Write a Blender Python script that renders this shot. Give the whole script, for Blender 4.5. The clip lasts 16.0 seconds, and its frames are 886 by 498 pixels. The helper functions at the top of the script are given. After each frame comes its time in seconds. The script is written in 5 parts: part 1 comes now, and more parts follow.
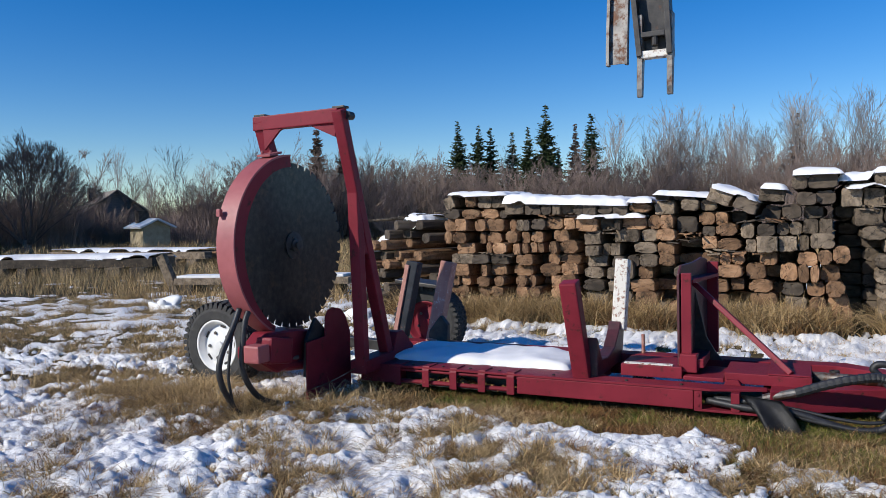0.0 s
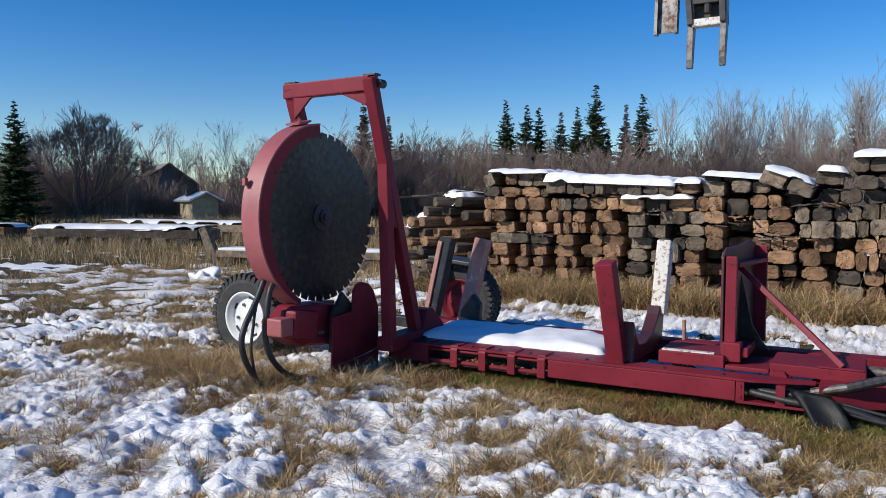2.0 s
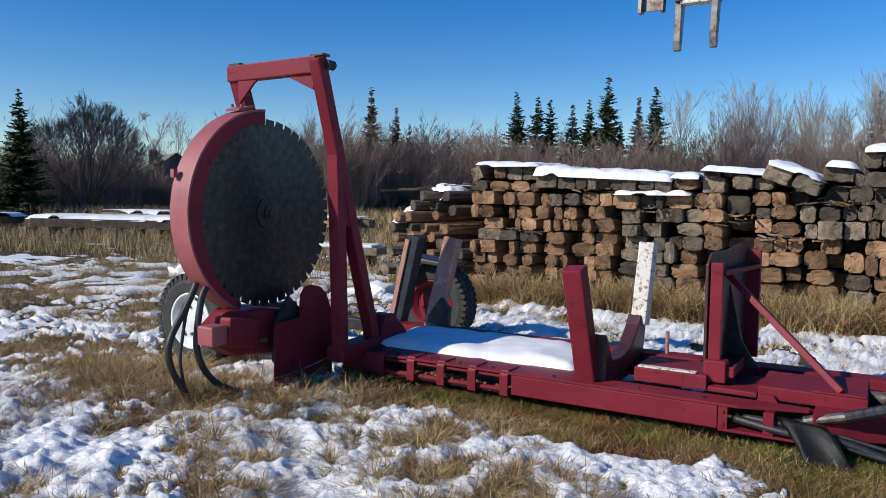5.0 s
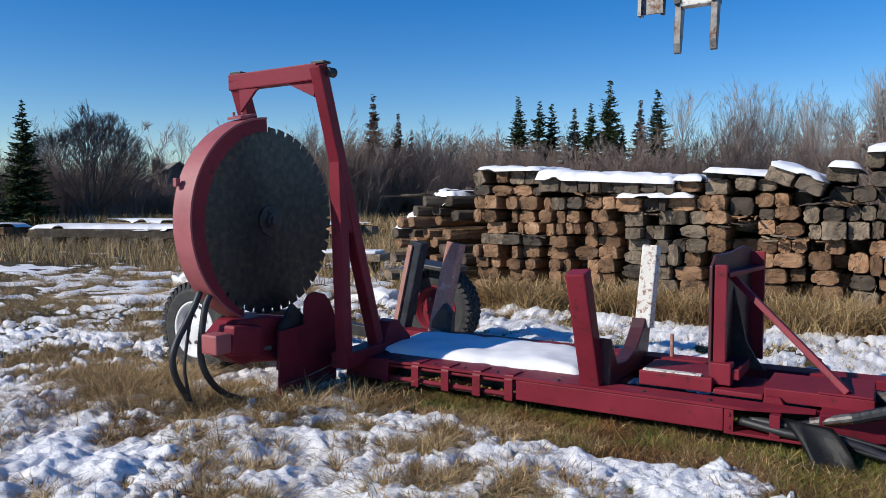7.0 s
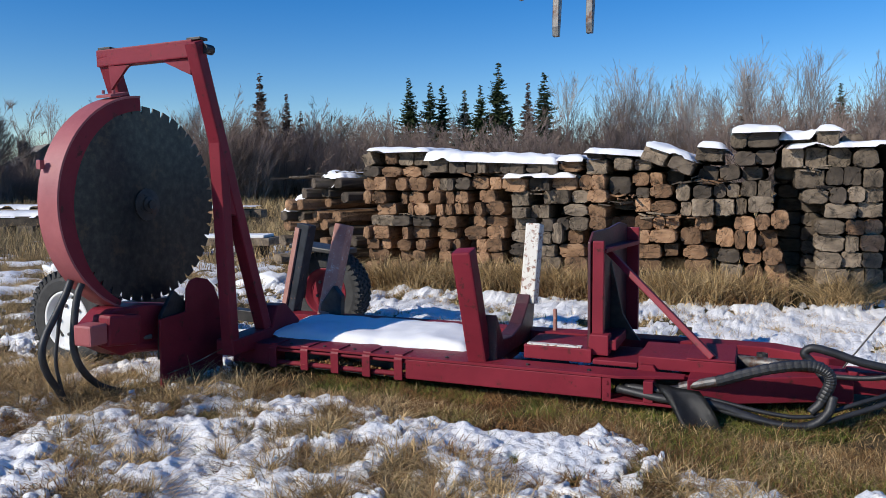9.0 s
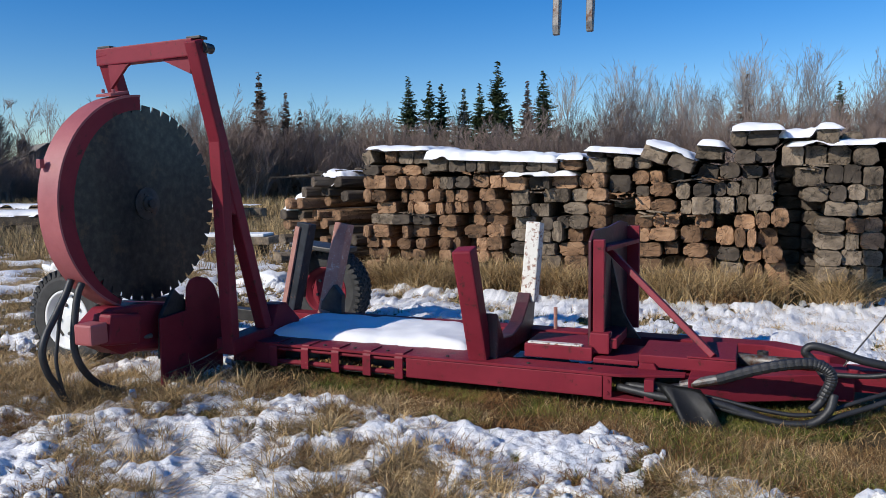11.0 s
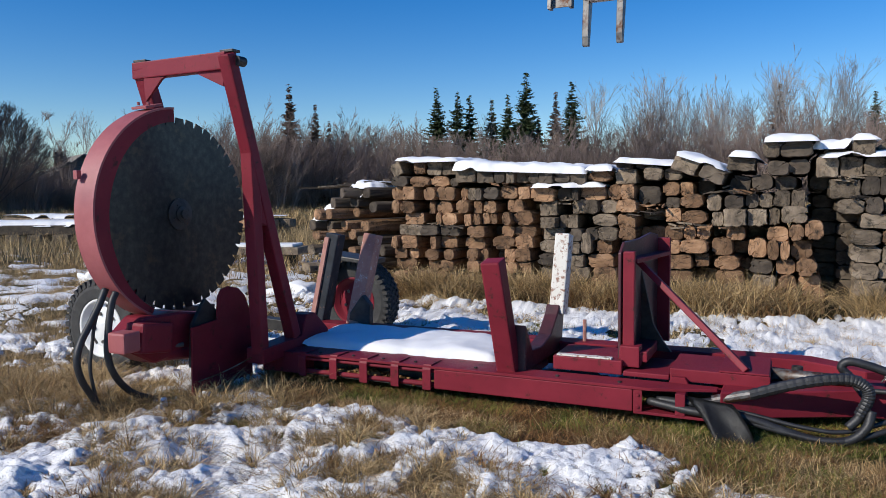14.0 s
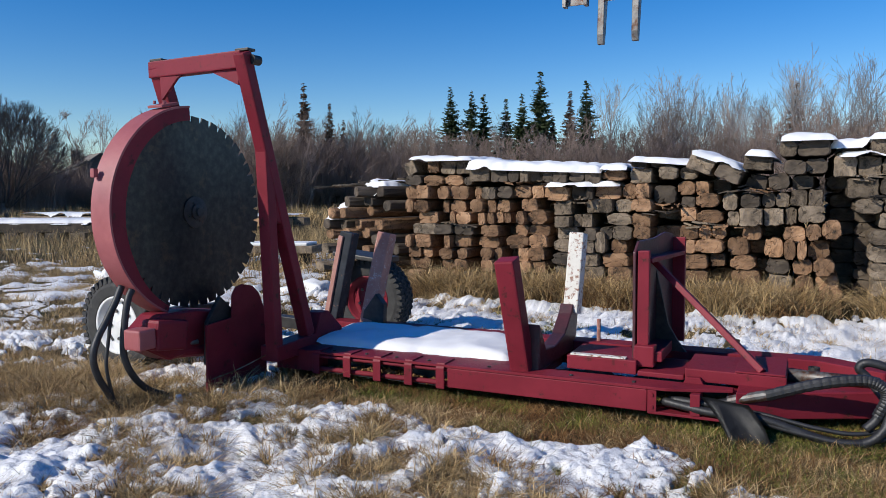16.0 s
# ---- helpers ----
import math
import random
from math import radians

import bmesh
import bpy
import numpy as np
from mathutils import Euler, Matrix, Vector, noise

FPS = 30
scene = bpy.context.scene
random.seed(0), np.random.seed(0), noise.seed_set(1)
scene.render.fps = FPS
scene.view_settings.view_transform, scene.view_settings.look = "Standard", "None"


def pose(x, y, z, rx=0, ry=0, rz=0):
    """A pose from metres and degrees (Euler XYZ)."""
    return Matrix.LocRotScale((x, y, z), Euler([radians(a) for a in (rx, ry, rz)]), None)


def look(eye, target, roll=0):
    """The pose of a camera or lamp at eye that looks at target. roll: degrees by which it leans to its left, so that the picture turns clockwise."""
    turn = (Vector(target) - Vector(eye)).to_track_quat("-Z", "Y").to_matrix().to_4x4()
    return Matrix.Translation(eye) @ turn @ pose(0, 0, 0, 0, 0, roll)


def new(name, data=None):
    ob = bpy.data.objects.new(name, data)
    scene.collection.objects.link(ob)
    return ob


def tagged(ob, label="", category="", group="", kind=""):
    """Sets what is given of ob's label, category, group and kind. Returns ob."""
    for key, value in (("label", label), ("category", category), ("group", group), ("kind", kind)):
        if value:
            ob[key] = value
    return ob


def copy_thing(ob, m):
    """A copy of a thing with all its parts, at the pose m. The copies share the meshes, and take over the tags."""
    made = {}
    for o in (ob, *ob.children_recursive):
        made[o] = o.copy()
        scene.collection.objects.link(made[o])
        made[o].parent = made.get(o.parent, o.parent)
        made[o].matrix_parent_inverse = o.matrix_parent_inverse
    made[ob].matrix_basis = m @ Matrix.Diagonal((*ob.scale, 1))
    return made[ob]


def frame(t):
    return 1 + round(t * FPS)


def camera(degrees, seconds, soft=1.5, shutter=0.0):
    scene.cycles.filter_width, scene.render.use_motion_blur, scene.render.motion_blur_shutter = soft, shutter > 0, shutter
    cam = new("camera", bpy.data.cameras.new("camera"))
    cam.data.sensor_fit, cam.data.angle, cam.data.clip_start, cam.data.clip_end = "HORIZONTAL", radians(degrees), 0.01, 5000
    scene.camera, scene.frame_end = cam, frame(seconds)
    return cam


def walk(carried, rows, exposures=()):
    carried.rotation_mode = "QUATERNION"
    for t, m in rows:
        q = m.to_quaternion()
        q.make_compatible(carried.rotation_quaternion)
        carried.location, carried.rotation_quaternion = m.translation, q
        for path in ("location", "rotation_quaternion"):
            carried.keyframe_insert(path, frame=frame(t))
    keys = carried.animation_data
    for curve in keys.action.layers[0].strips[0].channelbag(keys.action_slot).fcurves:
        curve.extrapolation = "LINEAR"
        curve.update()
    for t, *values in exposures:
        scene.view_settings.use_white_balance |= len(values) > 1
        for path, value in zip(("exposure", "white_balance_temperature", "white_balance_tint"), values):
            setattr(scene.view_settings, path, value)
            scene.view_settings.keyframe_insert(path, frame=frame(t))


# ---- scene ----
cam = camera(61.7, 16.0, soft=0.6)
PATH = [
    (0, (1.836, -4.831, 1.302), (0.95, -3.039, 1.23), -1.2),
    (0.5, (1.838, -4.832, 1.304), (0.943, -3.046, 1.226), -1.2),
    (1, (1.831, -4.825, 1.301), (0.912, -3.051, 1.212), -1.1),
    (1.5, (1.831, -4.787, 1.288), (0.874, -3.034, 1.183), -0.7),
    (2, (1.834, -4.603, 1.262), (0.84, -2.872, 1.137), 0.1),
    (2.5, (1.846, -4.335, 1.287), (0.826, -2.62, 1.146), 0.9),
    (3, (1.785, -4.158, 1.286), (0.763, -2.446, 1.131), 1.5),
    (3.5, (1.833, -4.021, 1.289), (0.817, -2.306, 1.127), 1.6),
    (3.7, (1.869, -3.997, 1.286), (0.853, -2.282, 1.124), 1.5),
    (6, (1.89, -3.964, 1.287), (0.853, -2.259, 1.155), 0.1),
    (6.5, (1.886, -3.965, 1.287), (0.842, -2.264, 1.157), 0.0),
    (7, (1.89, -3.963, 1.289), (0.858, -2.256, 1.157), -0.1),
    (7.5, (1.888, -3.963, 1.29), (0.897, -2.231, 1.151), -0.2),
    (8, (1.903, -3.961, 1.282), (0.983, -2.191, 1.134), -0.4),
    (8.5, (1.931, -3.947, 1.277), (1.091, -2.14, 1.111), -0.5),
    (9, (1.931, -3.955, 1.281), (1.154, -2.121, 1.099), -0.6),
    (9.2, (1.93, -3.963, 1.283), (1.17, -2.123, 1.096), -0.6),
    (11.5, (1.923, -3.952, 1.281), (1.137, -2.122, 1.097), -0.7),
    (12, (1.921, -3.95, 1.28), (1.122, -2.125, 1.101), -0.7),
    (12.5, (1.923, -3.95, 1.283), (1.111, -2.131, 1.109), -0.7),
    (13, (1.921, -3.951, 1.282), (1.098, -2.135, 1.115), -0.6),
    (13.5, (1.922, -3.955, 1.284), (1.089, -2.143, 1.124), -0.6),
    (14, (1.918, -3.957, 1.284), (1.074, -2.15, 1.128), -0.6),
    (14.5, (1.911, -3.954, 1.285), (1.058, -2.152, 1.13), -0.6),
    (15, (1.913, -3.949, 1.281), (1.049, -2.151, 1.126), -0.6),
    (15.5, (1.916, -3.945, 1.281), (1.044, -2.152, 1.123), -0.6),
    (16, (1.916, -3.955, 1.281), (1.039, -2.164, 1.123), -0.5),
]
walk(cam, [(t, look(e, g, r)) for t, e, g, r in PATH], [(0, 0.08, 6400, 10), (16, 0.08, 6400, 10)])

# ---- light ----
SUN_DIR = Vector((1.0, 1.35, -1.0)).normalized()      # the way the sunlight travels
world = bpy.data.worlds.new("world")
scene.world = world
world.use_nodes = True
wn = world.node_tree.nodes
sky = wn.new("ShaderNodeTexSky")
sky.sky_type, sky.sun_disc = "NISHITA", False
sky.sun_elevation = math.asin(-SUN_DIR.z)
sky.sun_rotation = math.atan2(-SUN_DIR.x, -SUN_DIR.y)
sky.air_density, sky.dust_density, sky.ozone_density = 1.0, 0.0, 3.6
deep = wn.new("ShaderNodeHueSaturation")
deep.inputs["Saturation"].default_value = 1.43
deep.inputs["Hue"].default_value = 0.512
world.node_tree.links.new(sky.outputs[0], deep.inputs["Color"])
world.node_tree.links.new(deep.outputs[0], wn["Background"].inputs[0])
wn["Background"].inputs[1].default_value = 0.115
sun = new("sun", bpy.data.lights.new("sun", "SUN"))
sun.data.energy, sun.data.angle, sun.data.color = 4.2, radians(0.55), (1.0, 0.935, 0.83)
sun.matrix_world = look((0, 0, 30), Vector((0, 0, 30)) + SUN_DIR)


# ---- materials ----
def ramp(nt, fac, stops):
    r = nt.nodes.new("ShaderNodeValToRGB")
    els = r.color_ramp.elements
    while len(els) < len(stops):
        els.new(0.5)
    for e, (p, c) in zip(els, stops):
        e.position, e.color = p, (*c, 1)
    nt.links.new(fac, r.inputs[0])
    return r.outputs[0]


def noise_tex(nt, scale, detail=6, rough=0.6, stretch=None, offset=None):
    tc = nt.nodes.new("ShaderNodeTexCoord")
    src = tc.outputs["Object"]
    if stretch:
        mp = nt.nodes.new("ShaderNodeMapping")
        mp.inputs["Scale"].default_value = stretch
        nt.links.new(src, mp.inputs[0])
        src = mp.outputs[0]
    if offset:
        ad = nt.nodes.new("ShaderNodeVectorMath")
        ad.operation = "ADD"
        nt.links.new(src, ad.inputs[0])
        nt.links.new(offset, ad.inputs[1])
        src = ad.outputs[0]
    n = nt.nodes.new("ShaderNodeTexNoise")
    n.inputs["Scale"].default_value, n.inputs["Detail"].default_value, n.inputs["Roughness"].default_value = scale, detail, rough
    nt.links.new(src, n.inputs["Vector"])
    return n.outputs["Fac"]


def mixed(nt, fac, a, b, mode="MIX"):
    m = nt.nodes.new("ShaderNodeMix")
    m.data_type, m.blend_type = "RGBA", mode
    for sock, v in ((m.inputs[0], fac), (m.inputs[6], a), (m.inputs[7], b)):
        if isinstance(v, (tuple, float, int)):
            sock.default_value = (*v, 1) if isinstance(v, tuple) else v
        else:
            nt.links.new(v, sock)
    return m.outputs[2]


def material(name, stops, scale=8, rough=0.7, metal=0.0, bump=0.2, fine=60, stretch=None, spots=None, vary=0.0, dist=0.004, island=0.0, spec=0.5, cracks=0.0):
    """Colour from broad noise, optional second colour in spots (colour, scale, from, to), brightness varied by object or island."""
    m = bpy.data.materials.new(name)
    m.use_nodes = True
    nt = m.node_tree
    b = nt.nodes["Principled BSDF"]
    offset = None
    if vary:
        info = nt.nodes.new("ShaderNodeObjectInfo")
        mul = nt.nodes.new("ShaderNodeVectorMath")
        mul.operation = "SCALE"
        comb = nt.nodes.new("ShaderNodeCombineXYZ")
        for i in range(3):
            nt.links.new(info.outputs["Random"], comb.inputs[i])
        nt.links.new(comb.outputs[0], mul.inputs[0])
        mul.inputs["Scale"].default_value = 31.0
        offset = mul.outputs[0]
    col = ramp(nt, noise_tex(nt, scale, 7, 0.62, stretch, offset), stops)
    if cracks:
        vo = nt.nodes.new("ShaderNodeTexVoronoi")
        vo.feature = "DISTANCE_TO_EDGE"
        vo.inputs["Scale"].default_value = cracks
        tc = nt.nodes.new("ShaderNodeTexCoord")
        ns = nt.nodes.new("ShaderNodeTexNoise")
        ns.inputs["Scale"].default_value = 9
        nt.links.new(tc.outputs["Object"], ns.inputs["Vector"])
        wob = nt.nodes.new("ShaderNodeVectorMath")
        wob.operation = "MULTIPLY_ADD"
        nt.links.new(ns.outputs["Color"], wob.inputs[0])
        wob.inputs[1].default_value = (0.12, 0.12, 0.12)
        nt.links.new(tc.outputs["Object"], wob.inputs[2])
        src = wob.outputs[0]
        if offset:
            ad = nt.nodes.new("ShaderNodeVectorMath")
            ad.operation = "ADD"
            nt.links.new(src, ad.inputs[0])
            nt.links.new(offset, ad.inputs[1])
            src = ad.outputs[0]
        nt.links.new(src, vo.inputs["Vector"])
        f = ramp(nt, vo.outputs["Distance"], ((0.0, (0.75, 0.75, 0.75)), (0.02, (0, 0, 0))))
        col = mixed(nt, f, col, (0.02, 0.014, 0.01))
    if spots:
        c, sc, lo, hi = spots
        f = ramp(nt, noise_tex(nt, sc, 8, 0.7, None, offset), ((lo, (0, 0, 0)), (hi, (1, 1, 1))))
        col = mixed(nt, f, col, c)
    if vary or island:
        hs = nt.nodes.new("ShaderNodeHueSaturation")
        rnd = info.outputs["Random"] if vary else nt.nodes.new("ShaderNodeNewGeometry").outputs["Random Per Island"]
        mr = nt.nodes.new("ShaderNodeMapRange")
        k = vary or island
        mr.inputs[3].default_value, mr.inputs[4].default_value = 1 - k, 1 + k
        nt.links.new(rnd, mr.inputs[0])
        nt.links.new(mr.outputs[0], hs.inputs["Value"])
        nt.links.new(col, hs.inputs["Color"])
        col = hs.outputs[0]
    nt.links.new(col, b.inputs["Base Color"])
    b.inputs["Metallic"].default_value = metal
    b.inputs["Specular IOR Level"].default_value = spec
    fn = noise_tex(nt, fine, 6, 0.65, stretch, offset)
    rr = nt.nodes.new("ShaderNodeMapRange")
    rr.inputs[3].default_value, rr.inputs[4].default_value = max(0.05, rough - 0.15), min(1, rough + 0.15)
    nt.links.new(fn, rr.inputs[0])
    nt.links.new(rr.outputs[0], b.inputs["Roughness"])
    if bump:
        bp = nt.nodes.new("ShaderNodeBump")
        bp.inputs["Strength"].default_value, bp.inputs["Distance"].default_value = bump, dist
        nt.links.new(fn, bp.inputs["Height"])
        nt.links.new(bp.outputs[0], b.inputs["Normal"])
    return m


RED = material("red_paint", ((0.3, (0.15, 0.013, 0.023)), (0.7, (0.225, 0.022, 0.036))), 3, 0.5, 0, 0.18, 70, spots=((0.06, 0.020, 0.016), 14, 0.58, 0.68), spec=0.2)
# darker red with pale spots, for the pusher plate and cradle arm
RED_DARK = material("dark_red_paint", ((0.3, (0.03, 0.016, 0.018)), (0.7, (0.10, 0.022, 0.028))), 9, 0.45, 0, 0.2, 60, spots=((0.16, 0.12, 0.10), 16, 0.62, 0.72))
# lighter copy of RED: sunlight on guard and motor end put into the colour
RED_SUNLIT = material("sunlit_red_paint", ((0.3, (0.27, 0.065, 0.07)), (0.7, (0.38, 0.11, 0.11))), 4, 0.5, 0, 0.12, 70, spots=((0.16, 0.05, 0.04), 18, 0.64, 0.76))
BLADE = material("saw_steel", ((0.34, (0.024, 0.027, 0.028)), (0.5, (0.038, 0.040, 0.040)), (0.72, (0.066, 0.067, 0.062))), 20, 0.36, 0.65, 0.1, 120, spots=((0.10, 0.065, 0.04), 5, 0.56, 0.75))
STEEL = material("worn_steel", ((0.3, (0.10, 0.095, 0.09)), (0.7, (0.27, 0.26, 0.245))), 10, 0.5, 0.55, 0.15, 80, spots=((0.085, 0.038, 0.02), 11, 0.48, 0.58))
DARK_STEEL = material("dark_steel", ((0.3, (0.02, 0.02, 0.022)), (0.7, (0.07, 0.065, 0.06))), 12, 0.5, 0.4, 0.15, 80, spots=((0.10, 0.05, 0.03), 10, 0.6, 0.7))
RUBBER = material("tyre_rubber", ((0.3, (0.022, 0.022, 0.022)), (0.7, (0.055, 0.053, 0.05))), 9, 0.8, 0, 0.3, 120, spots=((0.13, 0.12, 0.10), 7, 0.58, 0.75))
HOSE = material("hose_rubber", ((0.3, (0.012, 0.012, 0.013)), (0.7, (0.03, 0.03, 0.032))), 14, 0.5, 0, 0.3, 150)
RIM = material("white_wheel_paint", ((0.3, (0.66, 0.67, 0.66)), (0.7, (0.8, 0.8, 0.78))), 6, 0.4, 0, 0.08, 70, spots=((0.3, 0.24, 0.18), 12, 0.66, 0.76))
RUSTED = material("white_paint_over_rust", ((0.4, (0.66, 0.63, 0.56)), (0.7, (0.76, 0.74, 0.68))), 6, 0.6, 0, 0.2, 90, spots=((0.28, 0.15, 0.10), 30, 0.52, 0.60))
RUSTY = material("rust_red_with_white", ((0.35, (0.32, 0.14, 0.11)), (0.7, (0.46, 0.24, 0.19))), 8, 0.7, 0, 0.25, 80, spots=((0.6, 0.56, 0.5), 30, 0.58, 0.68))
BLUEGREY = material("blue_black_paint", ((0.35, (0.010, 0.013, 0.018)), (0.7, (0.028, 0.034, 0.045))), 10, 0.65, 0, 0.2, 80, spec=0.25, spots=((0.2, 0.1, 0.07), 14, 0.6, 0.7))
SNOW = material("snow", ((0.3, (0.78, 0.775, 0.76)), (0.7, (0.9, 0.89, 0.87))), 9, 0.6, 0, 0.8, 42, dist=0.016)
SNOW_SMOOTH = material("settled_snow", ((0.3, (0.80, 0.80, 0.80)), (0.7, (0.88, 0.88, 0.875))), 5, 0.6, 0, 0.25, 30, dist=0.008)
SOIL = material("grassy_soil", ((0.3, (0.022, 0.017, 0.010)), (0.5, (0.06, 0.044, 0.022)), (0.72, (0.13, 0.092, 0.045))), 3.5, 0.95, 0, 0.9, 40, spots=((0.055, 0.06, 0.018), 1.6, 0.5, 0.66), dist=0.02, spec=0.2)
STRAW = material("dry_grass", ((0.3, (0.25, 0.16, 0.065)), (0.7, (0.54, 0.39, 0.20))), 2, 0.75, 0, 0, 60, island=0.7, spec=0.25)
BROWN_GRASS = material("brown_grass", ((0.3, (0.10, 0.045, 0.016)), (0.7, (0.27, 0.145, 0.055))), 3, 0.75, 0, 0, 60, island=0.6, spec=0.25)
GREEN = material("green_grass", ((0.3, (0.06, 0.08, 0.014)), (0.7, (0.23, 0.22, 0.045))), 3, 0.7, 0, 0, 60, island=0.65, spec=0.25)
TIE_BROWN = material("tie_wood_brown", ((0.25, (0.09, 0.052, 0.03)), (0.5, (0.27, 0.155, 0.085)), (0.75, (0.43, 0.265, 0.155))), 7, 0.85, 0, 0.8, 28, spots=((0.03, 0.024, 0.018), 9, 0.54, 0.68), vary=0.45, dist=0.02, stretch=(1, 0.35, 1.3), spec=0.25, cracks=6.5)
TIE_GREY = material("tie_wood_grey", ((0.25, (0.055, 0.044, 0.032)), (0.5, (0.185, 0.142, 0.10)), (0.75, (0.31, 0.245, 0.175))), 7, 0.85, 0, 0.8, 28, spots=((0.03, 0.026, 0.02), 9, 0.54, 0.68), vary=0.4, dist=0.02, stretch=(1, 0.35, 1.3), spec=0.25, cracks=6.5)
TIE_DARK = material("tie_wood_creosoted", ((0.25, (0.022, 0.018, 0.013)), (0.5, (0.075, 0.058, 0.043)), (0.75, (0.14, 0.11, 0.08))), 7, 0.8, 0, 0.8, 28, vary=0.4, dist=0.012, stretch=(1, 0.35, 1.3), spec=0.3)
BARK = material("grey_brown_bark", ((0.3, (0.15, 0.115, 0.095)), (0.7, (0.27, 0.215, 0.18))), 3, 0.9, 0, 0, 20, vary=0.3, spec=0.2)
BARK_DARK = material("dark_grey_bark", ((0.3, (0.10, 0.085, 0.078)), (0.7, (0.19, 0.165, 0.15))), 3, 0.9, 0, 0, 20, vary=0.2, spec=0.2)
BARK_PALE = material("pale_birch_bark", ((0.3, (0.19, 0.175, 0.165)), (0.7, (0.36, 0.34, 0.32))), 3, 0.85, 0, 0, 20, vary=0.2, spec=0.2)
TWIG = material("red_brown_twigs", ((0.3, (0.14, 0.103, 0.087)), (0.7, (0.275, 0.212, 0.18))), 1, 0.9, 0, 0, 20, vary=0.3, spec=0.2)
LARCH = material("brown_conifer_twigs", ((0.3, (0.085, 0.055, 0.04)), (0.7, (0.17, 0.12, 0.088))), 2, 0.85, 0, 0, 20, island=0.4, spec=0.2)
NEEDLE = material("spruce_needles", ((0.3, (0.034, 0.052, 0.022)), (0.7, (0.09, 0.115, 0.048))), 2, 0.8, 0, 0, 20, island=0.4, spec=0.25)
BOARD = material("weathered_boards", ((0.3, (0.14, 0.12, 0.10)), (0.7, (0.27, 0.235, 0.195))), 4, 0.85, 0, 0.4, 30, stretch=(1, 1, 6))
CREAM = material("cream_boards", ((0.3, (0.36, 0.29, 0.18)), (0.7, (0.5, 0.42, 0.28))), 4, 0.85, 0, 0.3, 30)
GLASS_DARK = material("window_pane", ((0.3, (0.02, 0.022, 0.026)), (0.7, (0.04, 0.042, 0.048))), 3, 0.12, 0, 0, 20)


# ---- mesh helpers ----
def mesh_of(name, verts, faces, mat, smooth=False):
    me = bpy.data.meshes.new(name)
    me.from_pydata([tuple(v) for v in verts], [], [tuple(f) for f in faces])
    me.materials.append(mat)
    if smooth:
        me.shade_smooth()
    me.update()
    return me


def part(name, bm, mat, parent=None, label="", smooth=False):
    """Links a bmesh as one mesh object, under a thing or a part."""
    me = bpy.data.meshes.new(name)
    bm.to_mesh(me)
    bm.free()
    me.materials.append(mat)
    if smooth:
        me.shade_smooth()
    ob = new(name, me)
    ob.parent = parent
    if label:
        tagged(ob, label)
    return ob


def thing(name, label, category, group="", kind="", at=None):
    ob = new(name)
    ob.empty_display_size = 0.1
    if at:
        ob.matrix_world = at
    return tagged(ob, label, category, group, kind)


def add_box(bm, size, m=None, bevel=0.006):
    tmp = bmesh.new()
    bmesh.ops.create_cube(tmp, size=1.0)
    bmesh.ops.scale(tmp, vec=size, verts=tmp.verts)
    if bevel:
        bmesh.ops.bevel(tmp, geom=tmp.edges[:], offset=min(bevel, min(size) * 0.3), segments=2, affect="EDGES", profile=0.6)
    join(bm, tmp, m)
    return bm


def join(bm, tmp, m=None):
    if m is not None:
        bmesh.ops.transform(tmp, matrix=m, verts=tmp.verts)
    made = {v: bm.verts.new(v.co) for v in tmp.verts}
    for f in tmp.faces:
        try:
            bm.faces.new([made[v] for v in f.verts])
        except ValueError:
            pass
    tmp.free()


def span(bm, x0, x1, y0, y1, z0, z1, bevel=0.006):
    return add_box(bm, (x1 - x0, y1 - y0, z1 - z0), Matrix.Translation(((x0 + x1) / 2, (y0 + y1) / 2, (z0 + z1) / 2)), bevel)


def bar(bm, a, b, w, h, up=(0, 0, 1), bevel=0.006):
    """A box bar from a to b, w wide across and h along 'up'."""
    a, b = Vector(a), Vector(b)
    d = (b - a).normalized()
    s = d.cross(Vector(up)).normalized()
    u = s.cross(d)
    m = Matrix((s, d, u)).transposed().to_4x4()
    m.translation = (a + b) / 2
    return add_box(bm, (w, (b - a).length, h), m, bevel)


def prism(bm, outline, axis, lo, hi, bevel=0.0):
    """An outline of (u, v) pushed through along an axis: x gives (y, z), y gives (x, z), z gives (x, y)."""
    tmp = bmesh.new()

    def at(u, v, k):
        return {"x": (k, u, v), "y": (u, k, v), "z": (u, v, k)}[axis]
    a = [tmp.verts.new(at(u, v, lo)) for u, v in outline]
    b = [tmp.verts.new(at(u, v, hi)) for u, v in outline]
    n = len(outline)
    tmp.faces.new(a)
    tmp.faces.new(b[::-1])
    for i in range(n):
        tmp.faces.new((a[i], b[i], b[(i + 1) % n], a[(i + 1) % n]))
    bmesh.ops.recalc_face_normals(tmp, faces=tmp.faces)
    if bevel:
        bmesh.ops.bevel(tmp, geom=[e for e in tmp.edges], offset=bevel, segments=1, affect="EDGES")
    join(bm, tmp)
    return bm


def smooth_line(points, n=8):
    """A smooth line through the points."""
    p = [Vector(q) for q in points]
    p = [2 * p[0] - p[1]] + p + [2 * p[-1] - p[-2]]
    out = []
    for i in range(1, len(p) - 2):
        for k in range(n):
            t = k / n
            out.append(0.5 * ((2 * p[i]) + (p[i + 1] - p[i - 1]) * t + (2 * p[i - 1] - 5 * p[i] + 4 * p[i + 1] - p[i + 2]) * t * t + (3 * p[i] - p[i - 1] - 3 * p[i + 1] + p[i + 2]) * t ** 3))
    out.append(p[-2])
    return out


